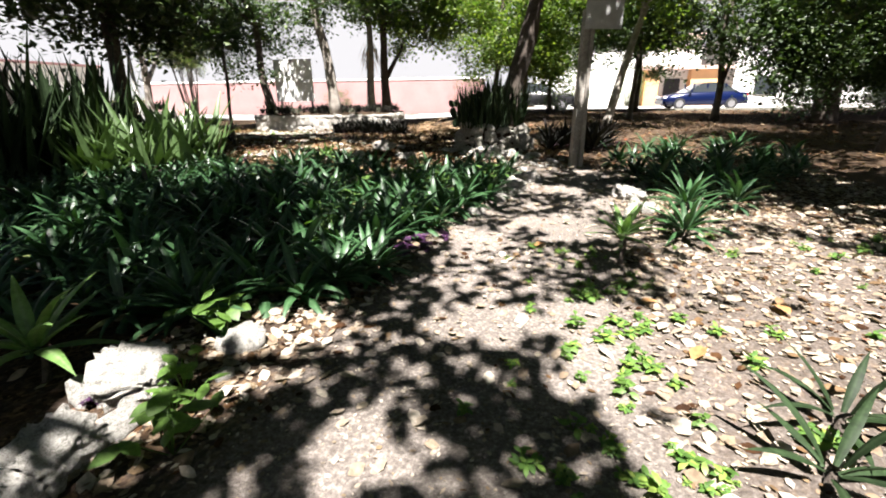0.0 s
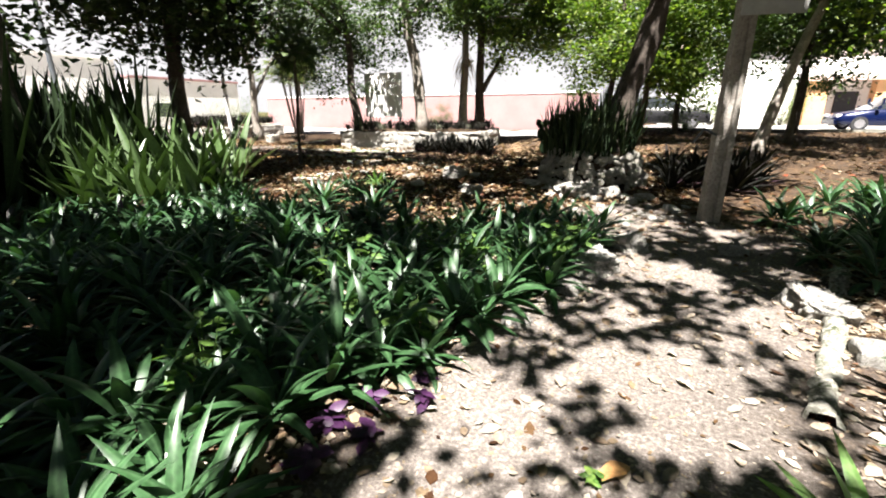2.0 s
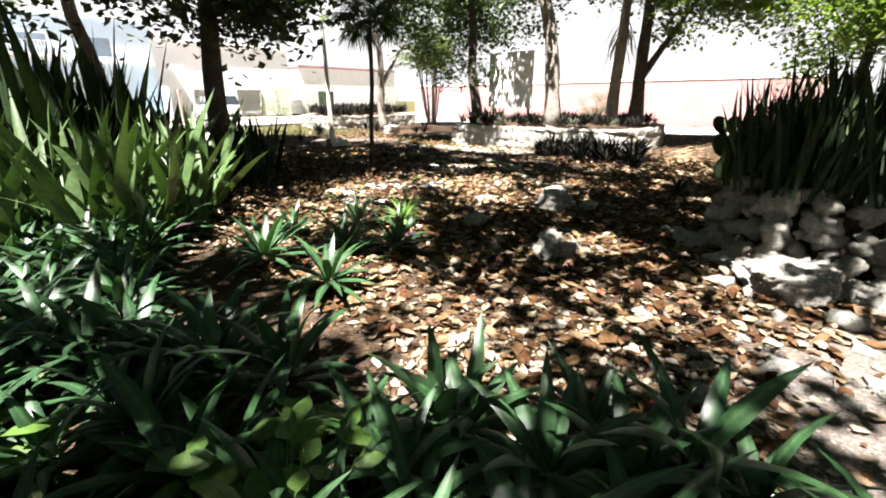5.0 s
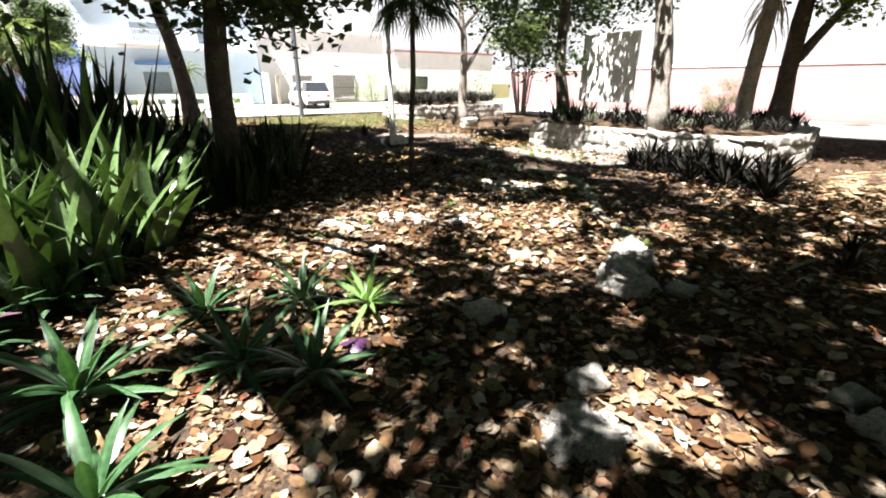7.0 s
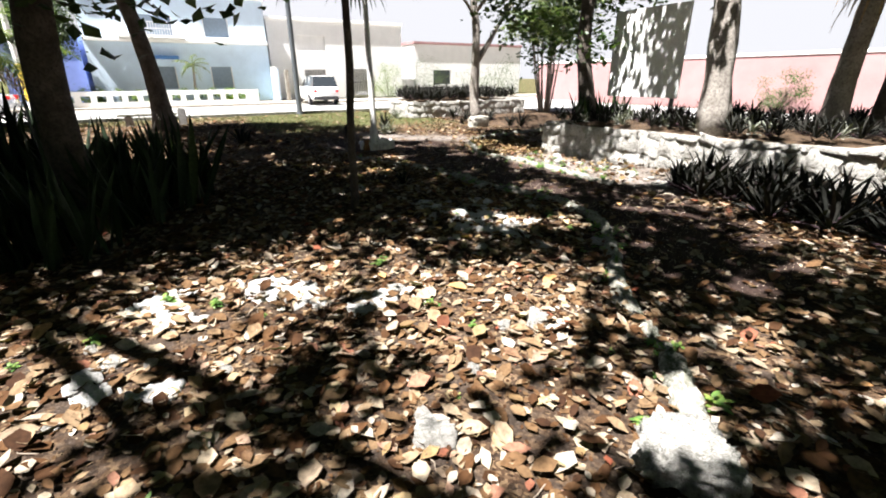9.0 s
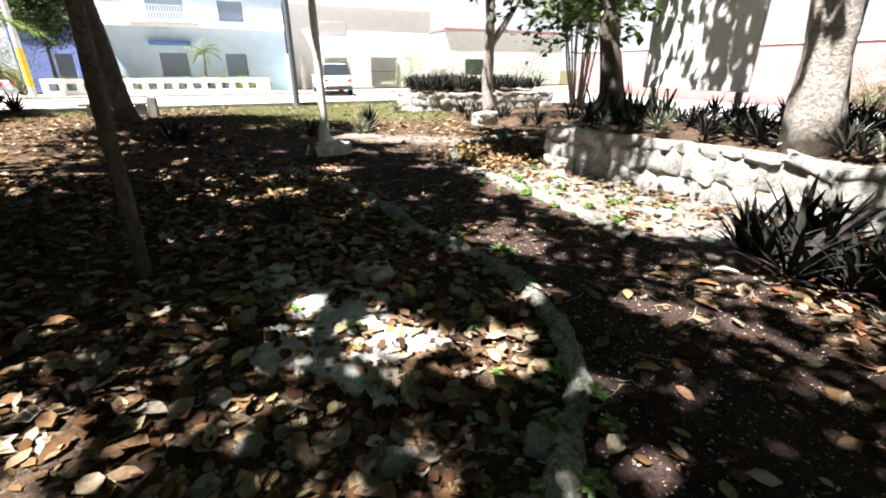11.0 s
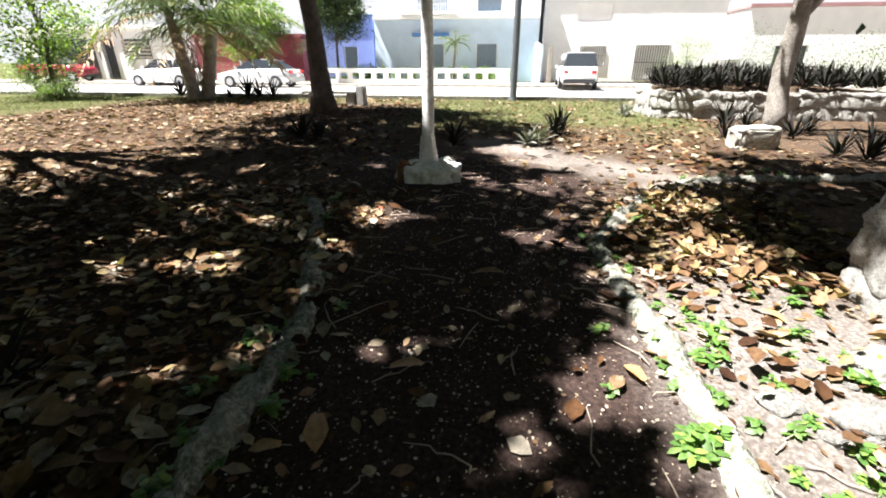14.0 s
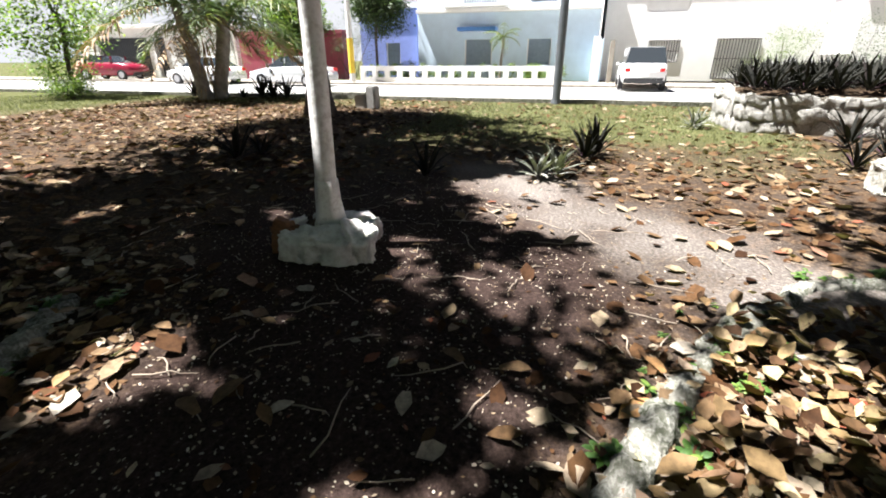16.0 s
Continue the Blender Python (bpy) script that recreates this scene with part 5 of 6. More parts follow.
# far north side
hn = thing("street_wall", 0, 0, 0, "long pale pink street wall with white coping", "garden wall")
part("wall", box(-30, 37.2, -0.1, 0.0, 37.45, 2.6), M["housepink"], hn)
part("coping", box(-30.05, 37.15, 2.6, 0.05, 37.5, 2.75, 0.02), M["housewhite"], hn)
hp = thing("house", 0, 0, 0, "white and orange house behind roadside trees", "house")
part("wall", box(4, 38.0, 0, 16, 45, 5.2), M["housewhite"], hp)
part("roof", box(3.8, 37.6, 5.2, 16.2, 45.3, 5.5, 0.03), M["tile"], hp, "terracotta roof edge")
part("porch_wall", box(12.0, 37.2, 0, 13.0, 37.99, 3.0, 0.02), M["houseorange"], hp)
part("porch_wall", box(15.2, 37.2, 0, 17.5, 37.99, 3.0, 0.02), M["houseorange"], hp)
part("porch_roof", box(11.6, 36.9, 3.0, 18.0, 37.99, 3.25, 0.02), M["tile"], hp)
part("door", box(13.6, 37.9, 0.3, 14.7, 37.995, 2.4), M["dark"], hp)
hq = thing("house", 0, 0, 0, "white house front behind roadside trees", "house")
part("wall", box(18.5, 38.0, 0, 34, 46, 5.0), M["housewhite"], hq)
part("roof", box(18.3, 37.7, 5.0, 34.2, 46, 5.3, 0.03), M["housewhite"], hq)
for i in range(3):
    part("window", box(20 + 4 * i, 37.93, 1.2, 21.6 + 4 * i, 37.996, 2.5), M["glass"], hq)


# ---- bed plants ----
def place_rosettes(name, variants, spots, label, category, group, scale=(0.85, 1.2)):
    out = []
    for i, s in enumerate(spots):
        x, y = s[0], s[1]
        z = s[2] if len(s) > 2 else gz(x, y)
        k = random.uniform(*scale) * (s[3] if len(s) > 3 else 1)
        ob = new(name, variants[i % len(variants)])
        ob.matrix_basis = Matrix.Translation((x, y, z - 0.01)) @ pose(0, 0, 0, random.uniform(-9, 9), random.uniform(-9, 9), random.uniform(0, 360)) @ Matrix.Diagonal((k, k, k, 1))
        out.append(tagged(ob, label, category, group))
    return out


def scatter(poly, gap, rnd, limit, jitter=0.45):
    xs, ys = [p[0] for p in poly], [p[1] for p in poly]
    out = []
    y = min(ys)
    row = 0
    while y < max(ys):
        x = min(xs) + (gap / 2 if row % 2 else 0)
        while x < max(xs):
            px, py = x + rnd.uniform(-jitter, jitter) * gap, y + rnd.uniform(-jitter, jitter) * gap
            if inside(poly, px, py):
                out.append((px, py))
            x += gap
        y += gap * 0.87
        row += 1
    rnd.shuffle(out)
    return out[:limit]


rnd = random.Random(11)


def rosette_set(matname, seeds, count, length, width, **kw):
    out = []
    for s in range(seeds):
        a = rosette(random.Random(s * 7 + 1), count, length, width, **kw)
        out.append(mesh_from("leaves", *a[:2], M[matname], a[2]))
    return out


OYSTER = rosette_set("oyster", 5, 20, 0.44, 0.07, e0=1.3, e1=-0.05, droop=1.15, lift=0.12)
DUSTY = rosette_set("dusty", 2, 22, 0.34, 0.05, e0=1.4, e1=0.2, droop=0.8)
PURPLE = rosette_set("bedpurple", 3, 22, 0.45, 0.05, e0=1.45, e1=0.5, droop=0.7)
def parted_plants(spots, label, group, count=18, length=0.44, width=0.07, matname="oyster", name="oyster_plant", scale=(0.8, 1.25), shape=None):
    """Plants whose leaves are pieces of their own: three patterns built once, then copied."""
    kinds = []
    for q in range(3):
        r = random.Random(60 + q)
        ob = thing(name, 0, 0, 0, label, "plant", group)
        for i in range(count):
            k = (i + 0.5) / count
            yaw = i * 2.39996 + r.uniform(-0.3, 0.3)
            if shape:
                d, w = shape[0] * math.sqrt(r.random()), r.uniform(0, 6.283)
                v, f, u = sword((d * math.cos(w), d * math.sin(w), -0.02), yaw, r.uniform(shape[1], 1.56), length * r.uniform(0.55, 1.1), width * r.uniform(0.8, 1.2), r.uniform(-0.1, shape[2]), 6, 0.35, 0.4, r.uniform(-0.9, 0.9))
                part("leaf", mesh_from("leaf", v, f, M[matname], u), None, ob)
                continue
            v, f, u = sword((0.03 * math.cos(yaw), 0.03 * math.sin(yaw), 0.13 - 0.08 * k), yaw, 1.3 - 1.35 * k + r.uniform(-0.15, 0.15), length * r.uniform(0.75, 1.12), width * r.uniform(0.85, 1.15), r.uniform(0.6, 1.4), 6, 0.3, 0.3, r.uniform(-0.5, 0.5))
            part("leaf", mesh_from("leaf", v, f, M[matname], u), None, ob)
        kinds.append(ob)
    for i, (x, y) in enumerate(spots):
        m = Matrix.Translation((x, y, gz(x, y) - 0.01)) @ pose(0, 0, 0, random.uniform(-10, 10), random.uniform(-10, 10), random.uniform(0, 360)) @ Matrix.Scale(random.uniform(*scale), 4)
        if i < 3:
            kinds[i].matrix_basis = m
        else:
            c = copy_thing(kinds[i % 3], m)
            c.matrix_basis = m


bed_spots = scatter(BED, 0.38, rnd, 400)
bed_spots.sort(key=lambda p: min(math.hypot(p[0] - 1.4, p[1] - 6.6), math.hypot(p[0] - 0.6, p[1] - 3.6)))
parted_plants(bed_spots[:90], "dark green oyster plant with long pointed leaves", "oyster plants in the bed")
place_rosettes("oyster_plant", OYSTER, bed_spots[90:240], "dark green oyster plant in the bed shade", "plant", "oyster plants in the bed", (0.85, 1.25))
acc = ([], [], [])
for i, (x, y) in enumerate(bed_spots[240:]):
    a = rosette(random.Random(i), 18, 0.46, 0.07, e0=1.3, e1=-0.05, droop=1.15, n=4, lift=0.12)
    add(acc, [v + Vector((x, y, gz(x, y))) for v in a[0]], a[1], a[2])
tagged(new("oyster_plants_far", mesh_from("oyster_plants_far", *acc[:2], M["oyster"], acc[2])), "distant mass of dark oyster plants", "plants", kind="stuff")


def leafy_plant(x, y, count, length, width, matname, label, seed, stem=0.0, e1=0.1):
    """A single rosette with every leaf a piece of its own."""
    r = random.Random(seed)
    ob = thing("rosette_plant", x, y, gz(x, y), label, "plant", "rosette plants by the path")
    if stem:
        v, f = tube(bend((0, 0, -0.03), (0.03, 0.02, stem), 5, 0, 0.03, seed), [0.028 - 0.003 * i for i in range(6)], 8, 0.2)
        part("stem", mesh_from("stem", v, f, M["bark"]), None, ob, "bare brown stem")
    for i in range(count):
        k = (i + 0.5) / count
        yaw = i * 2.39996 + r.uniform(-0.25, 0.25)
        v, f, u = sword((0.03 * math.cos(yaw), 0.03 * math.sin(yaw), stem + 0.06 - 0.05 * k), yaw, 1.3 + (e1 - 1.3) * k + r.uniform(-0.1, 0.1), length * r.uniform(0.8, 1.1), width, r.uniform(0.5, 1.1), 6, 0.3, 0.3, r.uniform(-0.3, 0.3))
        part("leaf", mesh_from("leaf", v, f, M[matname], u), None, ob)


for i, (x, y, n, L, w, mt, lb, st) in enumerate([
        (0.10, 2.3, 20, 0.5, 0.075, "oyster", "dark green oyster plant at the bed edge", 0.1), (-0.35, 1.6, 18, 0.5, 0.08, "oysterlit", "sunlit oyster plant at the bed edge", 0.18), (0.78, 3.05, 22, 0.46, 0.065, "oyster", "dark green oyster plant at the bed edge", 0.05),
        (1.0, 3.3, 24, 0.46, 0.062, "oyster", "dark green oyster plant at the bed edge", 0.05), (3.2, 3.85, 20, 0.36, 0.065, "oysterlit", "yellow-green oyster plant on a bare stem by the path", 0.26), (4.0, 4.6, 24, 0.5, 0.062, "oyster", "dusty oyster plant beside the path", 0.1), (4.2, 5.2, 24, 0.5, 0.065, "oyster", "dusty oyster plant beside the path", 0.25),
        (3.45, 1.4, 9, 0.42, 0.045, "snake", "dark sword-leaved plant beside the path", 0.05), (3.7, 1.75, 9, 0.42, 0.045, "snake", "dark sword-leaved plant beside the path", 0.05), (2.0, 7.35, 24, 0.46, 0.065, "oyster", "large oyster plant at the corner of the bed", 0.12),
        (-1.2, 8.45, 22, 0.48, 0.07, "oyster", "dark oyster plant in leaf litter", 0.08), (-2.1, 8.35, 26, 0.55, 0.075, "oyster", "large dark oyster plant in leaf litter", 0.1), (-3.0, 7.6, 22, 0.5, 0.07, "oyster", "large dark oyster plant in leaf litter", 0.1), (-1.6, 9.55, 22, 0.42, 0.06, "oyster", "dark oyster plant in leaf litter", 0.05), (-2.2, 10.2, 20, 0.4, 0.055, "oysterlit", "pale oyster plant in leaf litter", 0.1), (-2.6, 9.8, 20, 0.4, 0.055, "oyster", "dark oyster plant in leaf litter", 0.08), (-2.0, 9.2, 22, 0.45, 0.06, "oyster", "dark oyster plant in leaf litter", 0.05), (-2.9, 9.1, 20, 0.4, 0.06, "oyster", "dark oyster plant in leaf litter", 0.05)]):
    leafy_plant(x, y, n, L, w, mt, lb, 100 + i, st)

# dark clumps: right of the first path, before planter A, on planter B and by the kerb
RIGHTBED = [(4.2, 6.6), (5.2, 5.6), (6.6, 7.4), (8.2, 9.8), (7.4, 12.0), (5.4, 12.0), (4.3, 10.2)]
place_rosettes("oyster_plant", OYSTER, scatter(RIGHTBED, 0.62, rnd, 45), "dark oyster plant beneath the trees", "plant", "oyster plants beneath the trees", (0.9, 1.3))
BEHINDRING = [(3.0, 11.6), (4.8, 12.4), (5.0, 14.2), (3.2, 14.2)]
place_rosettes("oyster_plant", PURPLE, scatter(BEHINDRING, 0.5, rnd, 30), "dark purplish plant beneath the trees", "plant", "dark plants beneath the trees", (1.2, 1.8))
FRONT_A = [(-5.6, 18.35), (-4.6, 17.6), (-3.1, 17.3), (-1.9, 17.0), (-1.9, 18.2), (-3.2, 18.9), (-4.8, 19.0)]
place_rosettes("border_plant", PURPLE, scatter(FRONT_A, 0.38, rnd, 48), "dark purplish border plant before the planter", "plant", "border plants before the planter", (0.9, 1.35))


def on_planter(poly, h, gap, limit, margin=0.1):
    cx, cy = sum(p[0] for p in poly) / len(poly), sum(p[1] for p in poly) / len(poly)
    return [(x, y, h + 0.05) for x, y in scatter([(px + (cx - px) * margin, py + (cy - py) * margin) for px, py in poly], gap, rnd, limit)]


place_rosettes("border_plant", PURPLE + DUSTY[:1], on_planter(PLANTER_A, 0.68, 0.42, 130, 0.06), "dark leafy plant growing in the planter", "plant", "plants in the planter", (0.6, 0.9))
place_rosettes("border_plant", PURPLE, on_planter(PLANTER_B, 0.68, 0.42, 110, 0.04), "dark purple leafy plant growing in the planter", "plant", "purple plants in the planter", (1.0, 1.4))
place_rosettes("border_plant", PURPLE, [(-14.4, 12.95), (-14.15, 12.75), (-13.88, 15.66), (-15.45, 17.5), (-15.7, 17.65), (-15.7, 20.8), (-13.9, 21.75), (-13.6, 21.95), (-15.6, 22.0), (-16.3, 22.6), (-16.6, 21.6), (-17.4, 21.5), (-23.6, 5.4), (-23.8, 6.1, 0, 1.5), (-23.6, 6.7, 0, 1.5), (-23.7, 7.2, 0, 1.4), (-23.4, 3.4, 0, 1.3)], "dark spiky plant alone on the ground", "plant", "lone dark plants", (0.9, 1.35))
place_rosettes("border_plant", DUSTY, [(-14.2, 16.95), (-14.35, 17.15), (-19.4, 19.8), (-19.2, 19.65)], "pale dusty spiky plant on the ground", "plant", "lone pale plants", (0.9, 1.2))


# ---- snake plants ----
def snake_clump(rnd, count, height, width, spread):
    acc = ([], [], [])
    for i in range(count):
        a, d = rnd.uniform(0, 6.283), spread * math.sqrt(rnd.random())
        yaw = rnd.uniform(0, 6.283)
        L = height * rnd.uniform(0.55, 1.1)
        add(acc, *sword((d * math.cos(a), d * math.sin(a), -0.02), yaw, rnd.uniform(1.15, 1.56), L, width * rnd.uniform(0.8, 1.2), rnd.uniform(-0.1, 0.45), 6, 0.35, 0.4, rnd.uniform(-0.9, 0.9)))
    return acc


SNAKES = []
for s in range(5):
    a = snake_clump(random.Random(s + 3), 15, 1.15, 0.1, 0.26)
    SNAKES.append(mesh_from("leaves", *a[:2], M["snake"], a[2]))
SLIM, TALL = [], []
for s in range(3):
    a = snake_clump(random.Random(s + 23), 19, 1.2, 0.055, 0.24)
    SLIM.append(mesh_from("leaves", *a[:2], M["snake"], a[2]))
    a = snake_clump(random.Random(s + 33), 16, 2.35, 0.095, 0.34)
    TALL.append(mesh_from("leaves", *a[:2], M["snake"], a[2]))
SNAKEBED = [(-5.2, 8.3), (-5.6, 9.5), (-6.2, 10.4), (-7.8, 11.4), (-9.0, 11.6), (-9.6, 10.2), (-8.6, 7.6), (-7.8, 4.6), (-5.6, 4.4)]
sp = scatter(SNAKEBED, 0.44, rnd, 140)
sp.sort(key=lambda p: math.hypot(p[0] + 5.5, p[1] - 10.0))
parted_plants(sp[:36], "clump of upright snake plant leaves at the bed edge", "snake plants in the bed", 12, 1.1, 0.1, "snake", "snake_plant", (0.8, 1.15), (0.24, 1.15, 0.45))
place_rosettes("snake_plant", SNAKES, [(x, y, gz(x, y), 1.0 if y > 9.5 else 1.25) for x, y in sp[36:]], "clump of tall upright snake plant leaves", "plant", "snake plants in the bed", (0.85, 1.15))
tall_spots = scatter([(-7.4, 8.8), (-6.0, 8.5), (-5.2, 7.4), (-4.9, 5.6), (-6.0, 3.0), (-9.5, 3.0), (-9.5, 8.0)], 0.55, rnd, 80)
tall_spots.sort(key=lambda p: math.hypot(p[0] + 4.5, p[1] - 8.5))
place_rosettes("snake_plant", TALL, tall_spots[44:], "tall dark clump of snake plant leaves", "plant", "tall snake plants", (0.85, 1.1))
parted_plants(tall_spots[:44], "tall dark clump of snake plant leaves", "tall snake plants", 14, 2.35, 0.14, "snake", "snake_plant", (0.85, 1.1), (0.34, 1.2, 0.45))
FRONTPALE = [(-3.6, 8.0), (-4.0, 6.2), (-5.4, 6.0), (-6.2, 8.6), (-5.8, 9.1), (-4.5, 8.9)]
parted_plants(scatter(FRONTPALE, 0.38, rnd, 60), "broad strap-leaved plant with pale sunlit leaves", "strap-leaved plants", 10, 1.4, 0.13, "strap", "strap_plant", (0.7, 1.25), (0.2, 0.85, 1.0))
place_rosettes("snake_plant", SLIM, [(1.6 + 0.68 * math.cos(a) * r, 12.35 + 0.68 * math.sin(a) * r, 0.68) for a, r in [(0.3 + 0.7 * i, 0.5 + 0.5 * (i % 2)) for i in range(34)]], "dark snake plants growing in the tree ring", "plant", "snake plants in the ring", (0.8, 1.15))
place_rosettes("snake_plant", SNAKES, [(-9.0, 19.9, 0.68), (-8.6, 19.6, 0.68), (-8.35, 20.1, 0.68), (-8.9, 20.4, 0.68), (-8.2, 20.5, 0.68)], "dark snake plants at the foot of the planter tree", "plant", "snake plants in the planter", (0.55, 0.75))


# ---- herbs, shrubs ----
def herb_mesh(seed, n, h, leaf, matname="herb"):
    r = random.Random(seed)
    acc = ([], [], [])
    for i in range(n):
        a = r.uniform(0, 6.28)
        e = r.uniform(0.7, 1.5)
        p1 = Vector((math.cos(a) * math.cos(e), math.sin(a) * math.cos(e), math.sin(e))) * h * r.uniform(0.5, 1)
        sv, sf = tube([(0, 0, 0), p1], [0.004, 0.003], 4)
        add(acc, sv, sf, [(0.5, 0.5)] * len(sv))
        for k in range(4):
            yaw = r.uniform(0, 6.28)
            add(acc, *sword(p1 * r.uniform(0.6, 1.0), yaw, r.uniform(-0.2, 0.5), leaf * r.uniform(0.7, 1.2), leaf * 0.55, 0.6, 3, 0.15, 0.45))
    return mesh_from("leaves", *acc[:2], M[matname], acc[2])


def leafy_herb(name, spots, n, h, leaf, matname, label, group, scale):
    """Weeds with round leaves on thin stalks, each leaf a piece of its own."""
    blade = mesh_from("leaf", *sword((0, 0, 0), 0, 0, leaf, leaf * 0.62, 0.6, 4, 0.15, 0.45)[:2], M[matname])
    sv, sf = tube([(0, 0, 0), (0, 0, 1)], [0.004, 0.003], 4)
    stalk = mesh_from("stalk", sv, sf, M[matname])
    kinds = []
    for q in range(3):
        r = random.Random(q + int(h * 90))
        ob = thing(name, 0, 0, 0, label, "plant", group)
        for i in range(n):
            w, e = r.uniform(0, 6.28), r.uniform(0.75, 1.5)
            tip = Vector((math.cos(w) * math.cos(e), math.sin(w) * math.cos(e), math.sin(e))) * h * r.uniform(0.5, 1)
            st = part("stalk", stalk, None, ob)
            st.matrix_basis = tip.to_track_quat("Z", "Y").to_matrix().to_4x4() @ Matrix.Diagonal((1, 1, tip.length, 1))
            for k in range(2):
                lf = part("leaf", blade, None, ob)
                lf.matrix_basis = Matrix.Translation(tip * r.uniform(0.65, 1.0)) @ pose(0, 0, 0, r.uniform(-25, 25), r.uniform(-30, 15), r.uniform(0, 360)) @ Matrix.Scale(r.uniform(0.7, 1.2), 4)
        kinds.append(ob)
    for i, (x, y) in enumerate(spots):
        m = Matrix.Translation((x, y, gz(x, y) - 0.01)) @ pose(0, 0, 0, 0, 0, random.uniform(0, 360)) @ Matrix.Scale(random.uniform(*scale), 4)
        if i < 3:
            kinds[i].matrix_basis = m
        else:
            copy_thing(kinds[i % 3], m).matrix_basis = m


leafy_herb("herb", [(0.95, 6.43), (1.9, 6.9), (0.62, 7.04), (0.15, 5.94), (0.8, 6.3), (0.31, 4.03), (1.75, 7.0)], 12, 0.56, 0.14, "herb", "tall bright green weed with broad round leaves", "tall green weeds", (0.85, 1.05))
TINY = [herb_mesh(i + 9, 6, 0.09, 0.05) for i in range(3)]
leafy_herb("herb", [(1.0, 6.6), (0.9, 6.2), (0.35, 7.0), (1.75, 6.5), (-0.5, 6.4), (1.45, 7.0), (0.0, 5.6), (0.7, 4.9), (-1.8, 6.2), (1.2, 5.0), (0.5, 1.6), (0.6, 1.4), (0.35, 2.2), (-0.4, 1.0), (0.2, 7.4), (-2.5, 7.4)] + [(0.75, 1.2), (0.9, 6.9), (1.3, 6.3), (1.9, 6.9)], 8, 0.44, 0.14, "herb", "bright green weed among the bed plants", "green weeds", (0.6, 1.15))
leafy_herb("herb", [(-5.55, 14.2), (-5.2, 14.5), (-4.9, 15.2), (2.55, 2.2), (2.8, 1.9), (2.65, 2.6), (2.95, 2.3), (2.5, 1.6), (2.75, 3.0), (2.6, 2.0), (3.1, 1.7)], 7, 0.16, 0.08, "herb", "low bright green weed in the leaf litter", "low weeds in the litter", (0.5, 0.9))
tiny = [(rnd.gauss(2.75, 0.3), rnd.uniform(1.2, 4.2)) for i in range(60)] + [(rnd.uniform(2.8, 6.5), rnd.uniform(0.8, 5)) for i in range(70)]
for line in (EDGE_L, EDGE_R):
    for i in range(95):
        j = rnd.randrange(len(line) - 1)
        k = rnd.random()
        tiny.append((line[j][0] + (line[j + 1][0] - line[j][0]) * k + rnd.gauss(0, 0.13), line[j][1] + (line[j + 1][1] - line[j][1]) * k + rnd.gauss(0, 0.13)))
tiny += [(rnd.uniform(-9, -6), rnd.uniform(17.6, 18.6)) for i in range(45)] + [(rnd.uniform(-5, -1), rnd.uniform(9.5, 13)) for i in range(22)]
near = [p for p in tiny if -9.8 < p[0] < -5.4 and p[1] > 16.8][:34]
leafy_herb("seedling", near, 4, 0.1, 0.06, "herb", "small green seedling beside the path edging", "seedlings", (0.6, 1.1))
acc = ([], [])
for i, (x, y) in enumerate(tiny):
    if (x, y) in near:
        continue
    me, m = TINY[i % 3], Matrix.Translation((x, y, gz(x, y) - 0.01)) @ Matrix.Rotation(i * 1.7, 4, "Z") @ Matrix.Scale(rnd.uniform(0.4, 1.25), 4)
    o = len(acc[0])
    acc[0].extend(m @ v.co for v in me.vertices)
    acc[1].extend(tuple(k + o for k in p.vertices) for p in me.polygons)
tagged(new("seedlings", mesh_from("seedlings", *acc, M["herb"])), "tiny green seedlings scattered over the soil", "plants", kind="stuff")


def free(x, y):
    return not inside(PLANTER_A, x, y) and not inside(PLANTER_B, x, y) and math.hypot(x - 1.68, y - 12.5) > 1.0


def prickly_pear(x, y, z):
    """A small cactus of flat oval pads, one on another."""
    ob = thing("prickly_pear", x, y, z, "small dark prickly pear cactus among the stones", "cactus")
    for px, py, pz, r, rx, ry in [(0, 0, 0.14, 0.15, 0, 8), (-0.07, 0.0, 0.4, 0.14, 5, -18), (0.12, 0.02, 0.38, 0.12, -8, 30), (-0.12, 0.0, 0.63, 0.11, 4, -30), (0.0, 0.0, 0.64, 0.1, -6, 14)]:
        bm = bmesh.new()
        bmesh.ops.create_uvsphere(bm, u_segments=16, v_segments=10, radius=1)
        for v in bm.verts:
            v.co = Vector((v.co.x * r * 0.68, v.co.y * 0.02, v.co.z * r))
        part("pad", bm, M["snake"], ob, m=pose(px, py, pz, rx, ry, 0), smooth=True)


prickly_pear(0.62, 12.8, 0.6)


def frond_heap(x, y, r, h, seed):
    """A heap of dry fallen fronds, each strip a piece of its own."""
    q = random.Random(seed)
    ob = thing("frond_heap", x, y, gz(x, y), "heap of dry brown palm fronds beside the planter", "palm fronds")
    strips = [mesh_from("strip", *sword((0, 0, 0), 0, 0.35, 0.9, 0.035, 0.75, 6, 0.4, 0.4, 0.5)[:2], M["drypalm"]) for k in range(3)]
    for i in range(100):
        a, d = q.uniform(0, 6.283), r * math.sqrt(q.random())
        st = part("frond_strip", strips[i % 3], None, ob)
        st.matrix_basis = Matrix.Translation((d * math.cos(a) * 0.7, d * math.sin(a) * 0.6, h * (1 - d / r) * q.random())) @ pose(0, 0, 0, q.uniform(-20, 20), q.uniform(-18, 8), q.gauss(-25, 45)) @ Matrix.Scale(q.uniform(0.6, 1.2), 4)


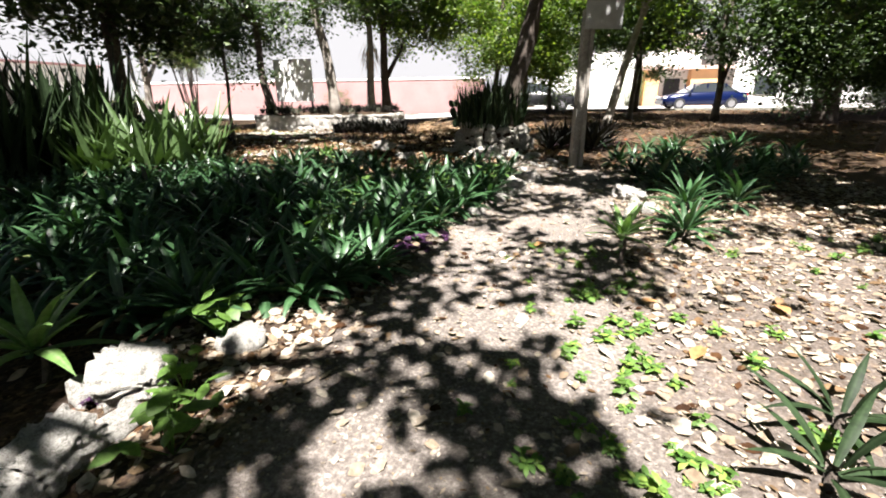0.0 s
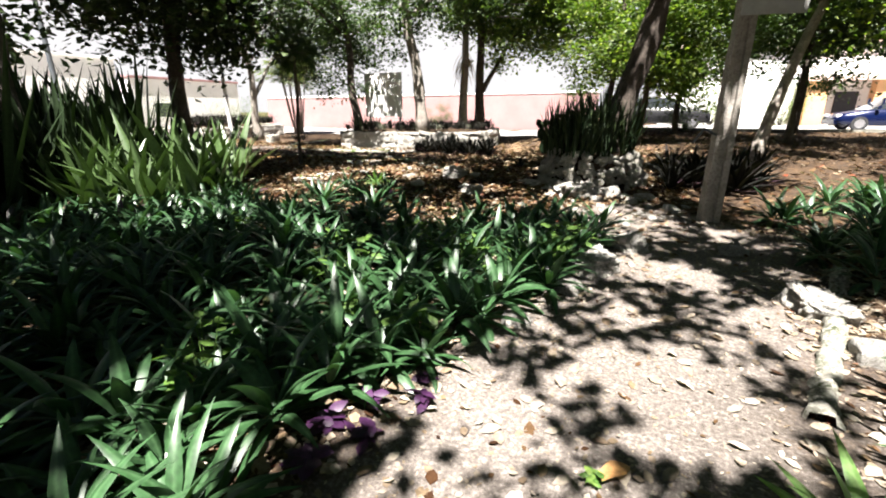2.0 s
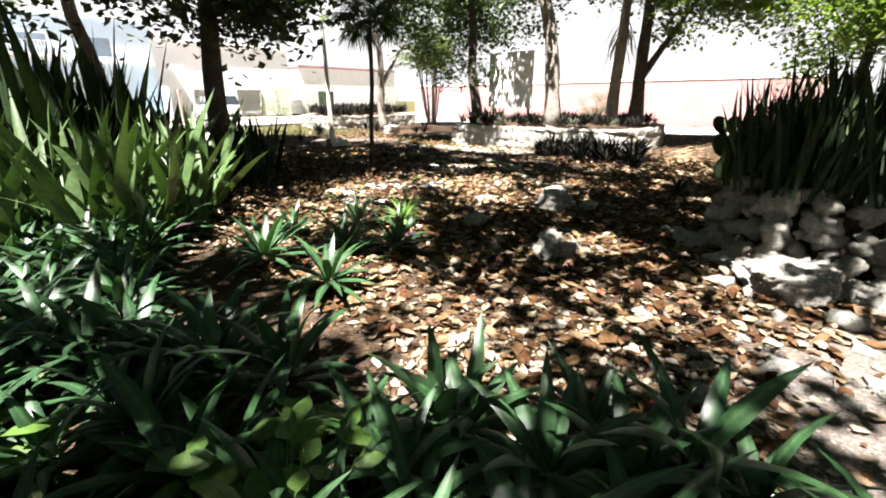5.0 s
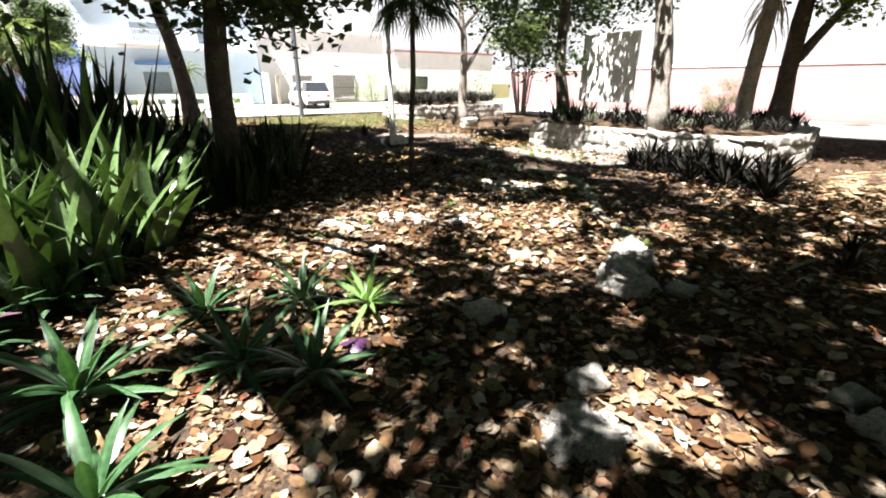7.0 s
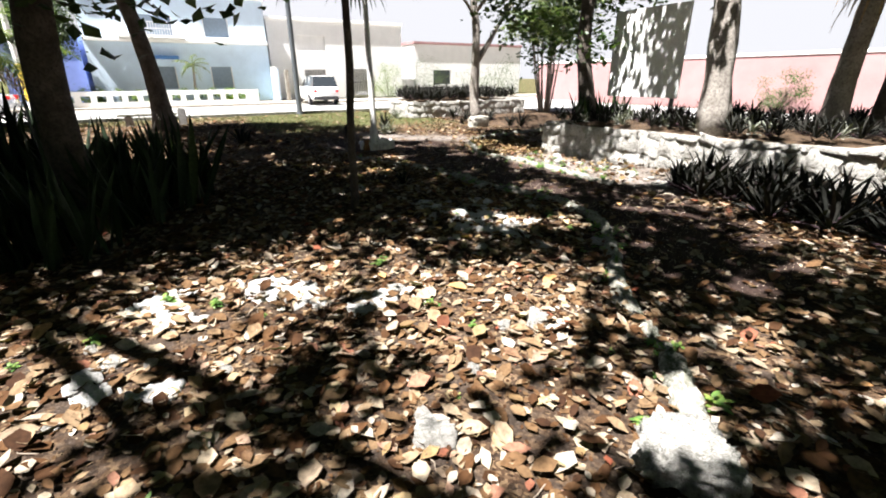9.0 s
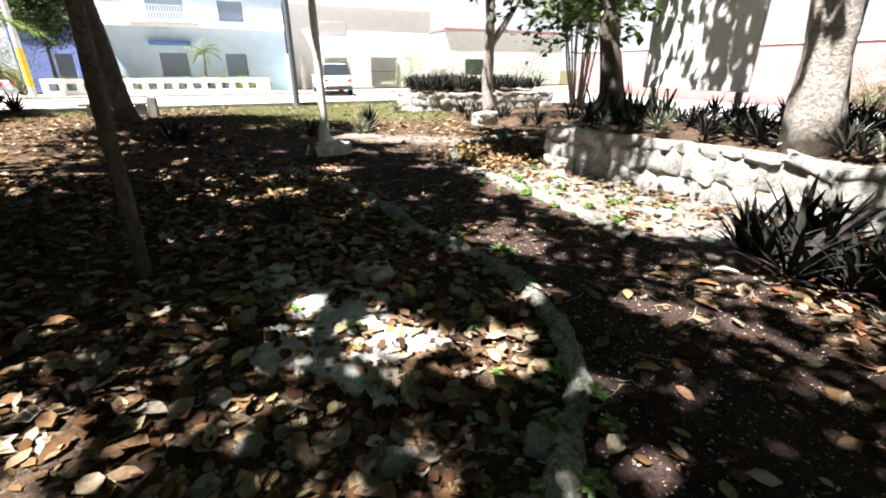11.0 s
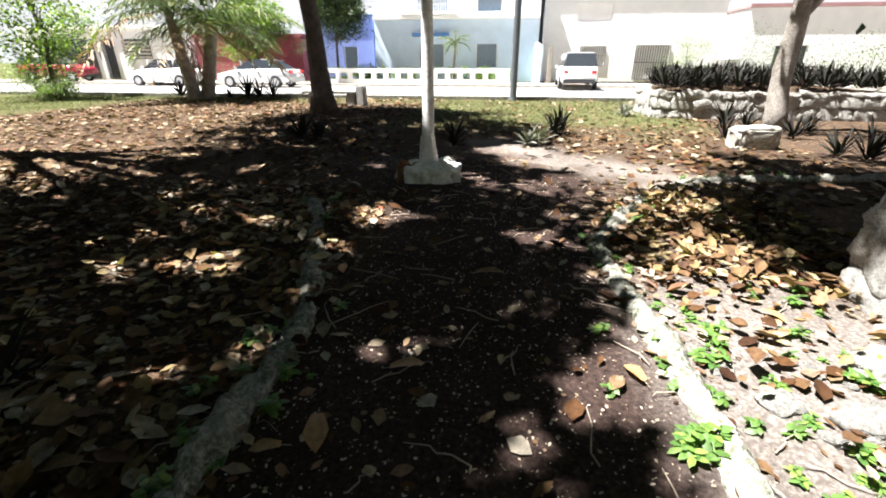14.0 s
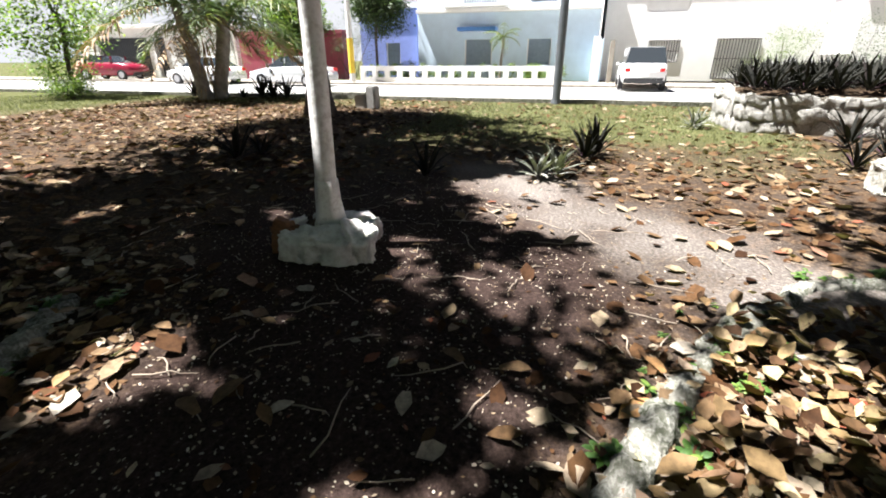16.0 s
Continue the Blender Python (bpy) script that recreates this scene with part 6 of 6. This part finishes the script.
frond_heap(-1.2, 18.6, 1.2, 0.42, 8)
place_rosettes("border_plant", PURPLE, [(-0.4, 15.1), (-0.27, 14.4), (-7.4, 14.35)], "dark spiky plant alone in leaf litter", "plant", "lone dark plants", (0.5, 0.8))


def big_leaf(x, y, L, rz, matname, label):
    """A large curled almond leaf with its stalk."""
    v, f, u = sword((-L / 2, 0, 0.02), 0, 0.25, L, L * 0.5, 0.55, 7, -0.25, 0.55)
    ob = new("fallen_leaf", mesh_from("fallen_leaf", v, f, M[matname], u))
    ob.matrix_basis = pose(x, y, gz(x, y) + 0.004, rnd.uniform(-8, 8), rnd.uniform(-8, 8), rz)
    tagged(ob, label, "leaf", "large fallen leaves")
    sv, sf = tube([(-L / 2, 0, 0.02), (-L / 2 - 0.04, 0.006, 0.012)], [0.0025, 0.002], 5)
    part("stalk", mesh_from("stalk", sv, sf, M["twig"]), None, ob)


big_leaf(-7.35, 15.9, 0.2, 20, "yellowleaf", "large yellow fallen leaf on the dark path")
for i in range(110):
    k = rnd.random()
    bx, by = (rnd.uniform(-12.5, -4), rnd.uniform(14, 19)) if k < 0.55 else (rnd.uniform(-5, 1), rnd.uniform(8.8, 14.5)) if k < 0.85 else (rnd.uniform(1.4, 5), rnd.uniform(1, 9))
    if free(bx, by):
        mt, lb = rnd.choice([("yellowleaf", "large tan fallen leaf lying on the ground"), ("paleleaf", "large bleached fallen leaf lying on the ground"), ("litter", "large brown curled fallen leaf on the ground")])
        big_leaf(bx, by, rnd.uniform(0.12, 0.2), rnd.uniform(0, 360), mt, lb)

leafy_herb("spiderwort", [(1.25, 4.3), (1.42, 4.6), (1.12, 4.05), (0.12, 1.45), (-1.75, 9.9), (0.9, 6.9), (1.6, 7.2)] + [(1.35, 4.05), (1.2, 3.8), (1.5, 4.4)], 7, 0.16, 0.15, "violet", "purple spiderwort plant on the ground", "purple spiderworts", (0.45, 0.75))


def shrub(x, y, rx, rz_, matname, label, clumps=26, size=0.07, z=None, per=120):
    r = random.Random(int(x * 31 + y * 17))
    ob = thing("shrub", x, y, gz(x, y) if z is None else z, label, "shrub")
    cs = []
    while len(cs) < clumps:
        p = Vector((r.uniform(-1, 1), r.uniform(-1, 1), r.uniform(-1, 1)))
        if p.length < 1:
            cs.append(Vector((p.x * rx, p.y * rx, rz_ + p.z * rz_)))
    acc = ([], [])
    for c in cs[::2]:
        v, f = tube(bend((0, 0, 0), c, 4, 0, 0.06, r.uniform(0, 9)), [0.02, 0.016, 0.012, 0.01, 0.006], 5)
        o = len(acc[0])
        acc[0].extend(v)
        acc[1].extend([tuple(i + o for i in q) for q in f])
    part("branchwork", mesh_from("branchwork", *acc, M["bark"]), None, ob)
    v, f = leaf_cloud(r, cs, per, size, rx * 0.2)
    part("foliage", mesh_from("foliage", v, f, M[matname], None, False), None, ob)


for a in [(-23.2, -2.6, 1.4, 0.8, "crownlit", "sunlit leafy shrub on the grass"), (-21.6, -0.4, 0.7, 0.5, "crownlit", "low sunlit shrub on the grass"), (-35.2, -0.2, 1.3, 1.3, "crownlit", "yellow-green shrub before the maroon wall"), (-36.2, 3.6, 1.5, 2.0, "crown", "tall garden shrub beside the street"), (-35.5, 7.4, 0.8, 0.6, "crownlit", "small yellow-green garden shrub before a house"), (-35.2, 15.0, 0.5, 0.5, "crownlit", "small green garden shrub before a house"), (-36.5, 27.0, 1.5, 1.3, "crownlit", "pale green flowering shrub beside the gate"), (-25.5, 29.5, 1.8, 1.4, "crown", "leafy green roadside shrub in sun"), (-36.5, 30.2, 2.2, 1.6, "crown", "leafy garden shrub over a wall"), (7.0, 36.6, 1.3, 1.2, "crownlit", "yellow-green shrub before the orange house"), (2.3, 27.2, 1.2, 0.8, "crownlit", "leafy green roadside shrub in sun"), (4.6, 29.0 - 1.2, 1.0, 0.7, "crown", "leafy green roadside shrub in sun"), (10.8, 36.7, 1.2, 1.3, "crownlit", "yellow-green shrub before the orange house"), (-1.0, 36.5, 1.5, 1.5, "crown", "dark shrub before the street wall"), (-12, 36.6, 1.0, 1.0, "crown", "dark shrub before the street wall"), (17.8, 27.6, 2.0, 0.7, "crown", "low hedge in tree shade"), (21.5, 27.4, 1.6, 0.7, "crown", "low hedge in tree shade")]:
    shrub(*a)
for i in range(14):
    shrub(-34.5, 5.6 + 0.82 * i, 0.42, 0.48, "crownlit", "clipped garden hedge behind a low wall", 10, 0.06, 0.1, 90)


# ---- fallen leaves, grass, twigs ----
def litter(name, spots, size, material, label, lift=0.012, curl=0.35):
    g = np.random.default_rng(len(spots))
    n = len(spots)
    P = np.array(spots)
    Z = np.array([gz(x, y) for x, y in spots])
    c = np.column_stack([P, Z + lift * g.uniform(0.3, 1.6, n)])
    a = g.uniform(0, 6.283, n)
    tilt = g.normal(0, 0.22, n)
    d = np.column_stack([np.cos(a) * np.cos(tilt), np.sin(a) * np.cos(tilt), np.sin(tilt)])
    s = np.column_stack([-np.sin(a), np.cos(a), g.normal(0, 0.25, n)])
    up = np.array([0, 0, 1.0])
    L = (size[0] + (size[1] - size[0]) * g.random(n) ** 2.2)[:, None]
    W = L * g.uniform(0.22, 0.36, n)[:, None]
    q = g.uniform(0.05, curl, n)[:, None] * L
    mid0, mid1, tip = c - d * L * 0.5, c + d * L * 0.12, c + d * L * 0.5 + up * q * 0.5
    v = np.stack([mid0, c - d * L * 0.2 + s * W * 0.8 + up * q * 0.4, mid1 + s * W + up * q * 0.45, tip, mid1 - s * W + up * q * 0.45, c - d * L * 0.2 - s * W * 0.8 + up * q * 0.4, mid1], axis=1).reshape(-1, 3)
    f = []
    for i in range(n):
        o = 7 * i
        f += [(o, o + 6, o + 2, o + 1), (o + 6, o + 3, o + 2), (o, o + 5, o + 4, o + 6), (o + 6, o + 4, o + 3)]
    ob = new(name, mesh_from(name, v, f, material, None, True))
    return tagged(ob, label, "fallen leaves", kind="stuff")


def spread(n, x0, x1, y0, y1, keep):
    out = []
    while len(out) < n:
        x, y = rnd.uniform(x0, x1), rnd.uniform(y0, y1)
        if free(x, y) and rnd.random() < keep(x, y):
            out.append((x, y))
    return out


def litter_amount(x, y):
    d, r, gr = cover(x, y)
    return max(0.03, (1 - 0.92 * d) * (1 - 0.9 * r) * (1 - 0.75 * gr)) * (0.55 + 0.7 * max(0, noise.noise(Vector((x * 0.9, y * 0.9, 2))) + 0.4))


litter("leaf_litter", spread(30000, -11, 3.5, 8.2, 19.2, litter_amount), (0.03, 0.14), M["litter"], "dense brown fallen leaves on the park soil")
litter("leaf_litter", spread(5500, -11, 3.5, 8.2, 19.2, litter_amount), (0.05, 0.16), M["paleleaf"], "large bleached fallen leaves on the park soil", 0.02, 0.45)
litter("leaf_litter", spread(9000, -24, -11, 3, 21.5, litter_amount), (0.08, 0.2), M["litter"], "brown fallen leaves towards the street")
litter("leaf_litter", spread(21000, 0, 8, -0.5, 9.5, litter_amount), (0.03, 0.12), M["paleleaf"], "pale dry leaves beside the first path", 0.008, 0.3)
litter("leaf_litter", spread(7000, 0, 8, -0.5, 9.5, litter_amount), (0.03, 0.1), M["litter"], "small brown leaves beside the first path", 0.008, 0.3)
litter("leaf_litter", spread(6000, -5, 16, 9.5, 28, lambda x, y: 1.0), (0.08, 0.2), M["litter"], "brown fallen leaves beneath the trees")
litter("leaf_fragments", spread(26000, -12, 3.5, 8.2, 19.2, litter_amount), (0.015, 0.05), M["litter"], "small broken bits of dry leaf on the soil", 0.006, 0.3)
litter("leaf_litter", spread(1500, -6, 3, 1.5, 9, lambda x, y: 1.0), (0.04, 0.12), M["paleleaf"], "dry leaves caught among the bed plants", 0.012, 0.3)


litter("leaf_litter", spread(11000, -11, 3.5, 8.2, 19.2, litter_amount), (0.06, 0.17), M["litter"], "large rusty fallen leaves on the park soil", 0.03, 0.5)
litter("leaf_litter", spread(1200, -11.5, -5.6, 17.6, 19.4, lambda x, y: (1.0 if x < -8.9 else 0.12) if y > 17.6 + 0.35 * max(0.0, -9.6 - x) else 0.05), (0.06, 0.16), M["tanleaf"], "large curled tan leaves heaped beside the path edging", 0.06, 0.8)
litter("leaf_litter", spread(450, -10.5, -4.5, 13.2, 15.3, lambda x, y: 0.9), (0.08, 0.17), M["tanleaf"], "large tan and rusty leaves beside the path edging", 0.035, 0.55)
litter("leaf_litter", spread(400, -3.5, 1.2, 8.6, 13.0, lambda x, y: 0.9), (0.08, 0.17), M["tanleaf"], "large tan and rusty leaves near the bed", 0.035, 0.55)


def chips(name, spots, size, material, label):
    litter(name, spots, size, material, label, 0.004, 0.2)


chips("wood_chips", spread(13000, -14, -2, 14, 19, lambda x, y: 0.1 + 0.9 * cover(x, y)[1]), (0.008, 0.026), M["paleleaf"], "small pale chips and bits on the dark path")
chips("wood_chips", spread(9000, 0.5, 6, -0.5, 10, lambda x, y: 0.1 + 0.9 * cover(x, y)[0]), (0.012, 0.04), M["paleleaf"], "small pale chips and bits on the dirt path")


def grass_blades(spots, h, label):
    g = np.random.default_rng(9)
    n = len(spots)
    P = np.array(spots)
    c = np.column_stack([P, [gz(x, y) - 0.005 for x, y in spots]])
    a = g.uniform(0, 6.283, n)
    s = np.column_stack([np.cos(a), np.sin(a), np.zeros(n)])
    lean = np.column_stack([g.normal(0, 0.5, n), g.normal(0, 0.5, n), np.ones(n)])
    H = h * g.uniform(0.5, 1.3, n)[:, None]
    v = np.stack([c - s * 0.006, c + s * 0.006, c + lean * H], axis=1).reshape(-1, 3)
    f = [(3 * i, 3 * i + 1, 3 * i + 2) for i in range(n)]
    tagged(new("grass", mesh_from("grass", v, f, M["grass"], None, False)), label, "grass", kind="stuff")


grass_blades(spread(30000, -24, -13.5, -4, 21.5, lambda x, y: cover(x, y)[2]), 0.07, "thin short grass towards the street")


def twigs(n, box_, label):
    acc = ([], [])
    for i in range(n):
        x, y = rnd.uniform(box_[0], box_[1]), rnd.uniform(box_[2], box_[3])
        if not free(x, y):
            continue
        a, L = rnd.uniform(0, 6.28), rnd.uniform(0.08, 0.4)
        z = gz(x, y) + 0.012
        pts = [(x + math.cos(a) * L * k / 4 + rnd.gauss(0, 0.012), y + math.sin(a) * L * k / 4 + rnd.gauss(0, 0.012), z + abs(rnd.gauss(0, 0.008))) for k in range(5)]
        v, f = tube(pts, [0.004, 0.004, 0.0035, 0.003, 0.002], 5)
        o = len(acc[0])
        acc[0].extend(v)
        acc[1].extend([tuple(j + o for j in q) for q in f])
    tagged(new("twigs", mesh_from("twigs", *acc, M["twig"])), label, "twigs", kind="stuff")


twigs(260, (-13, -4, 14, 19), "dry twigs scattered on the dark path")
twigs(150, (-5, 4, 8, 14), "dry twigs scattered in leaf litter")
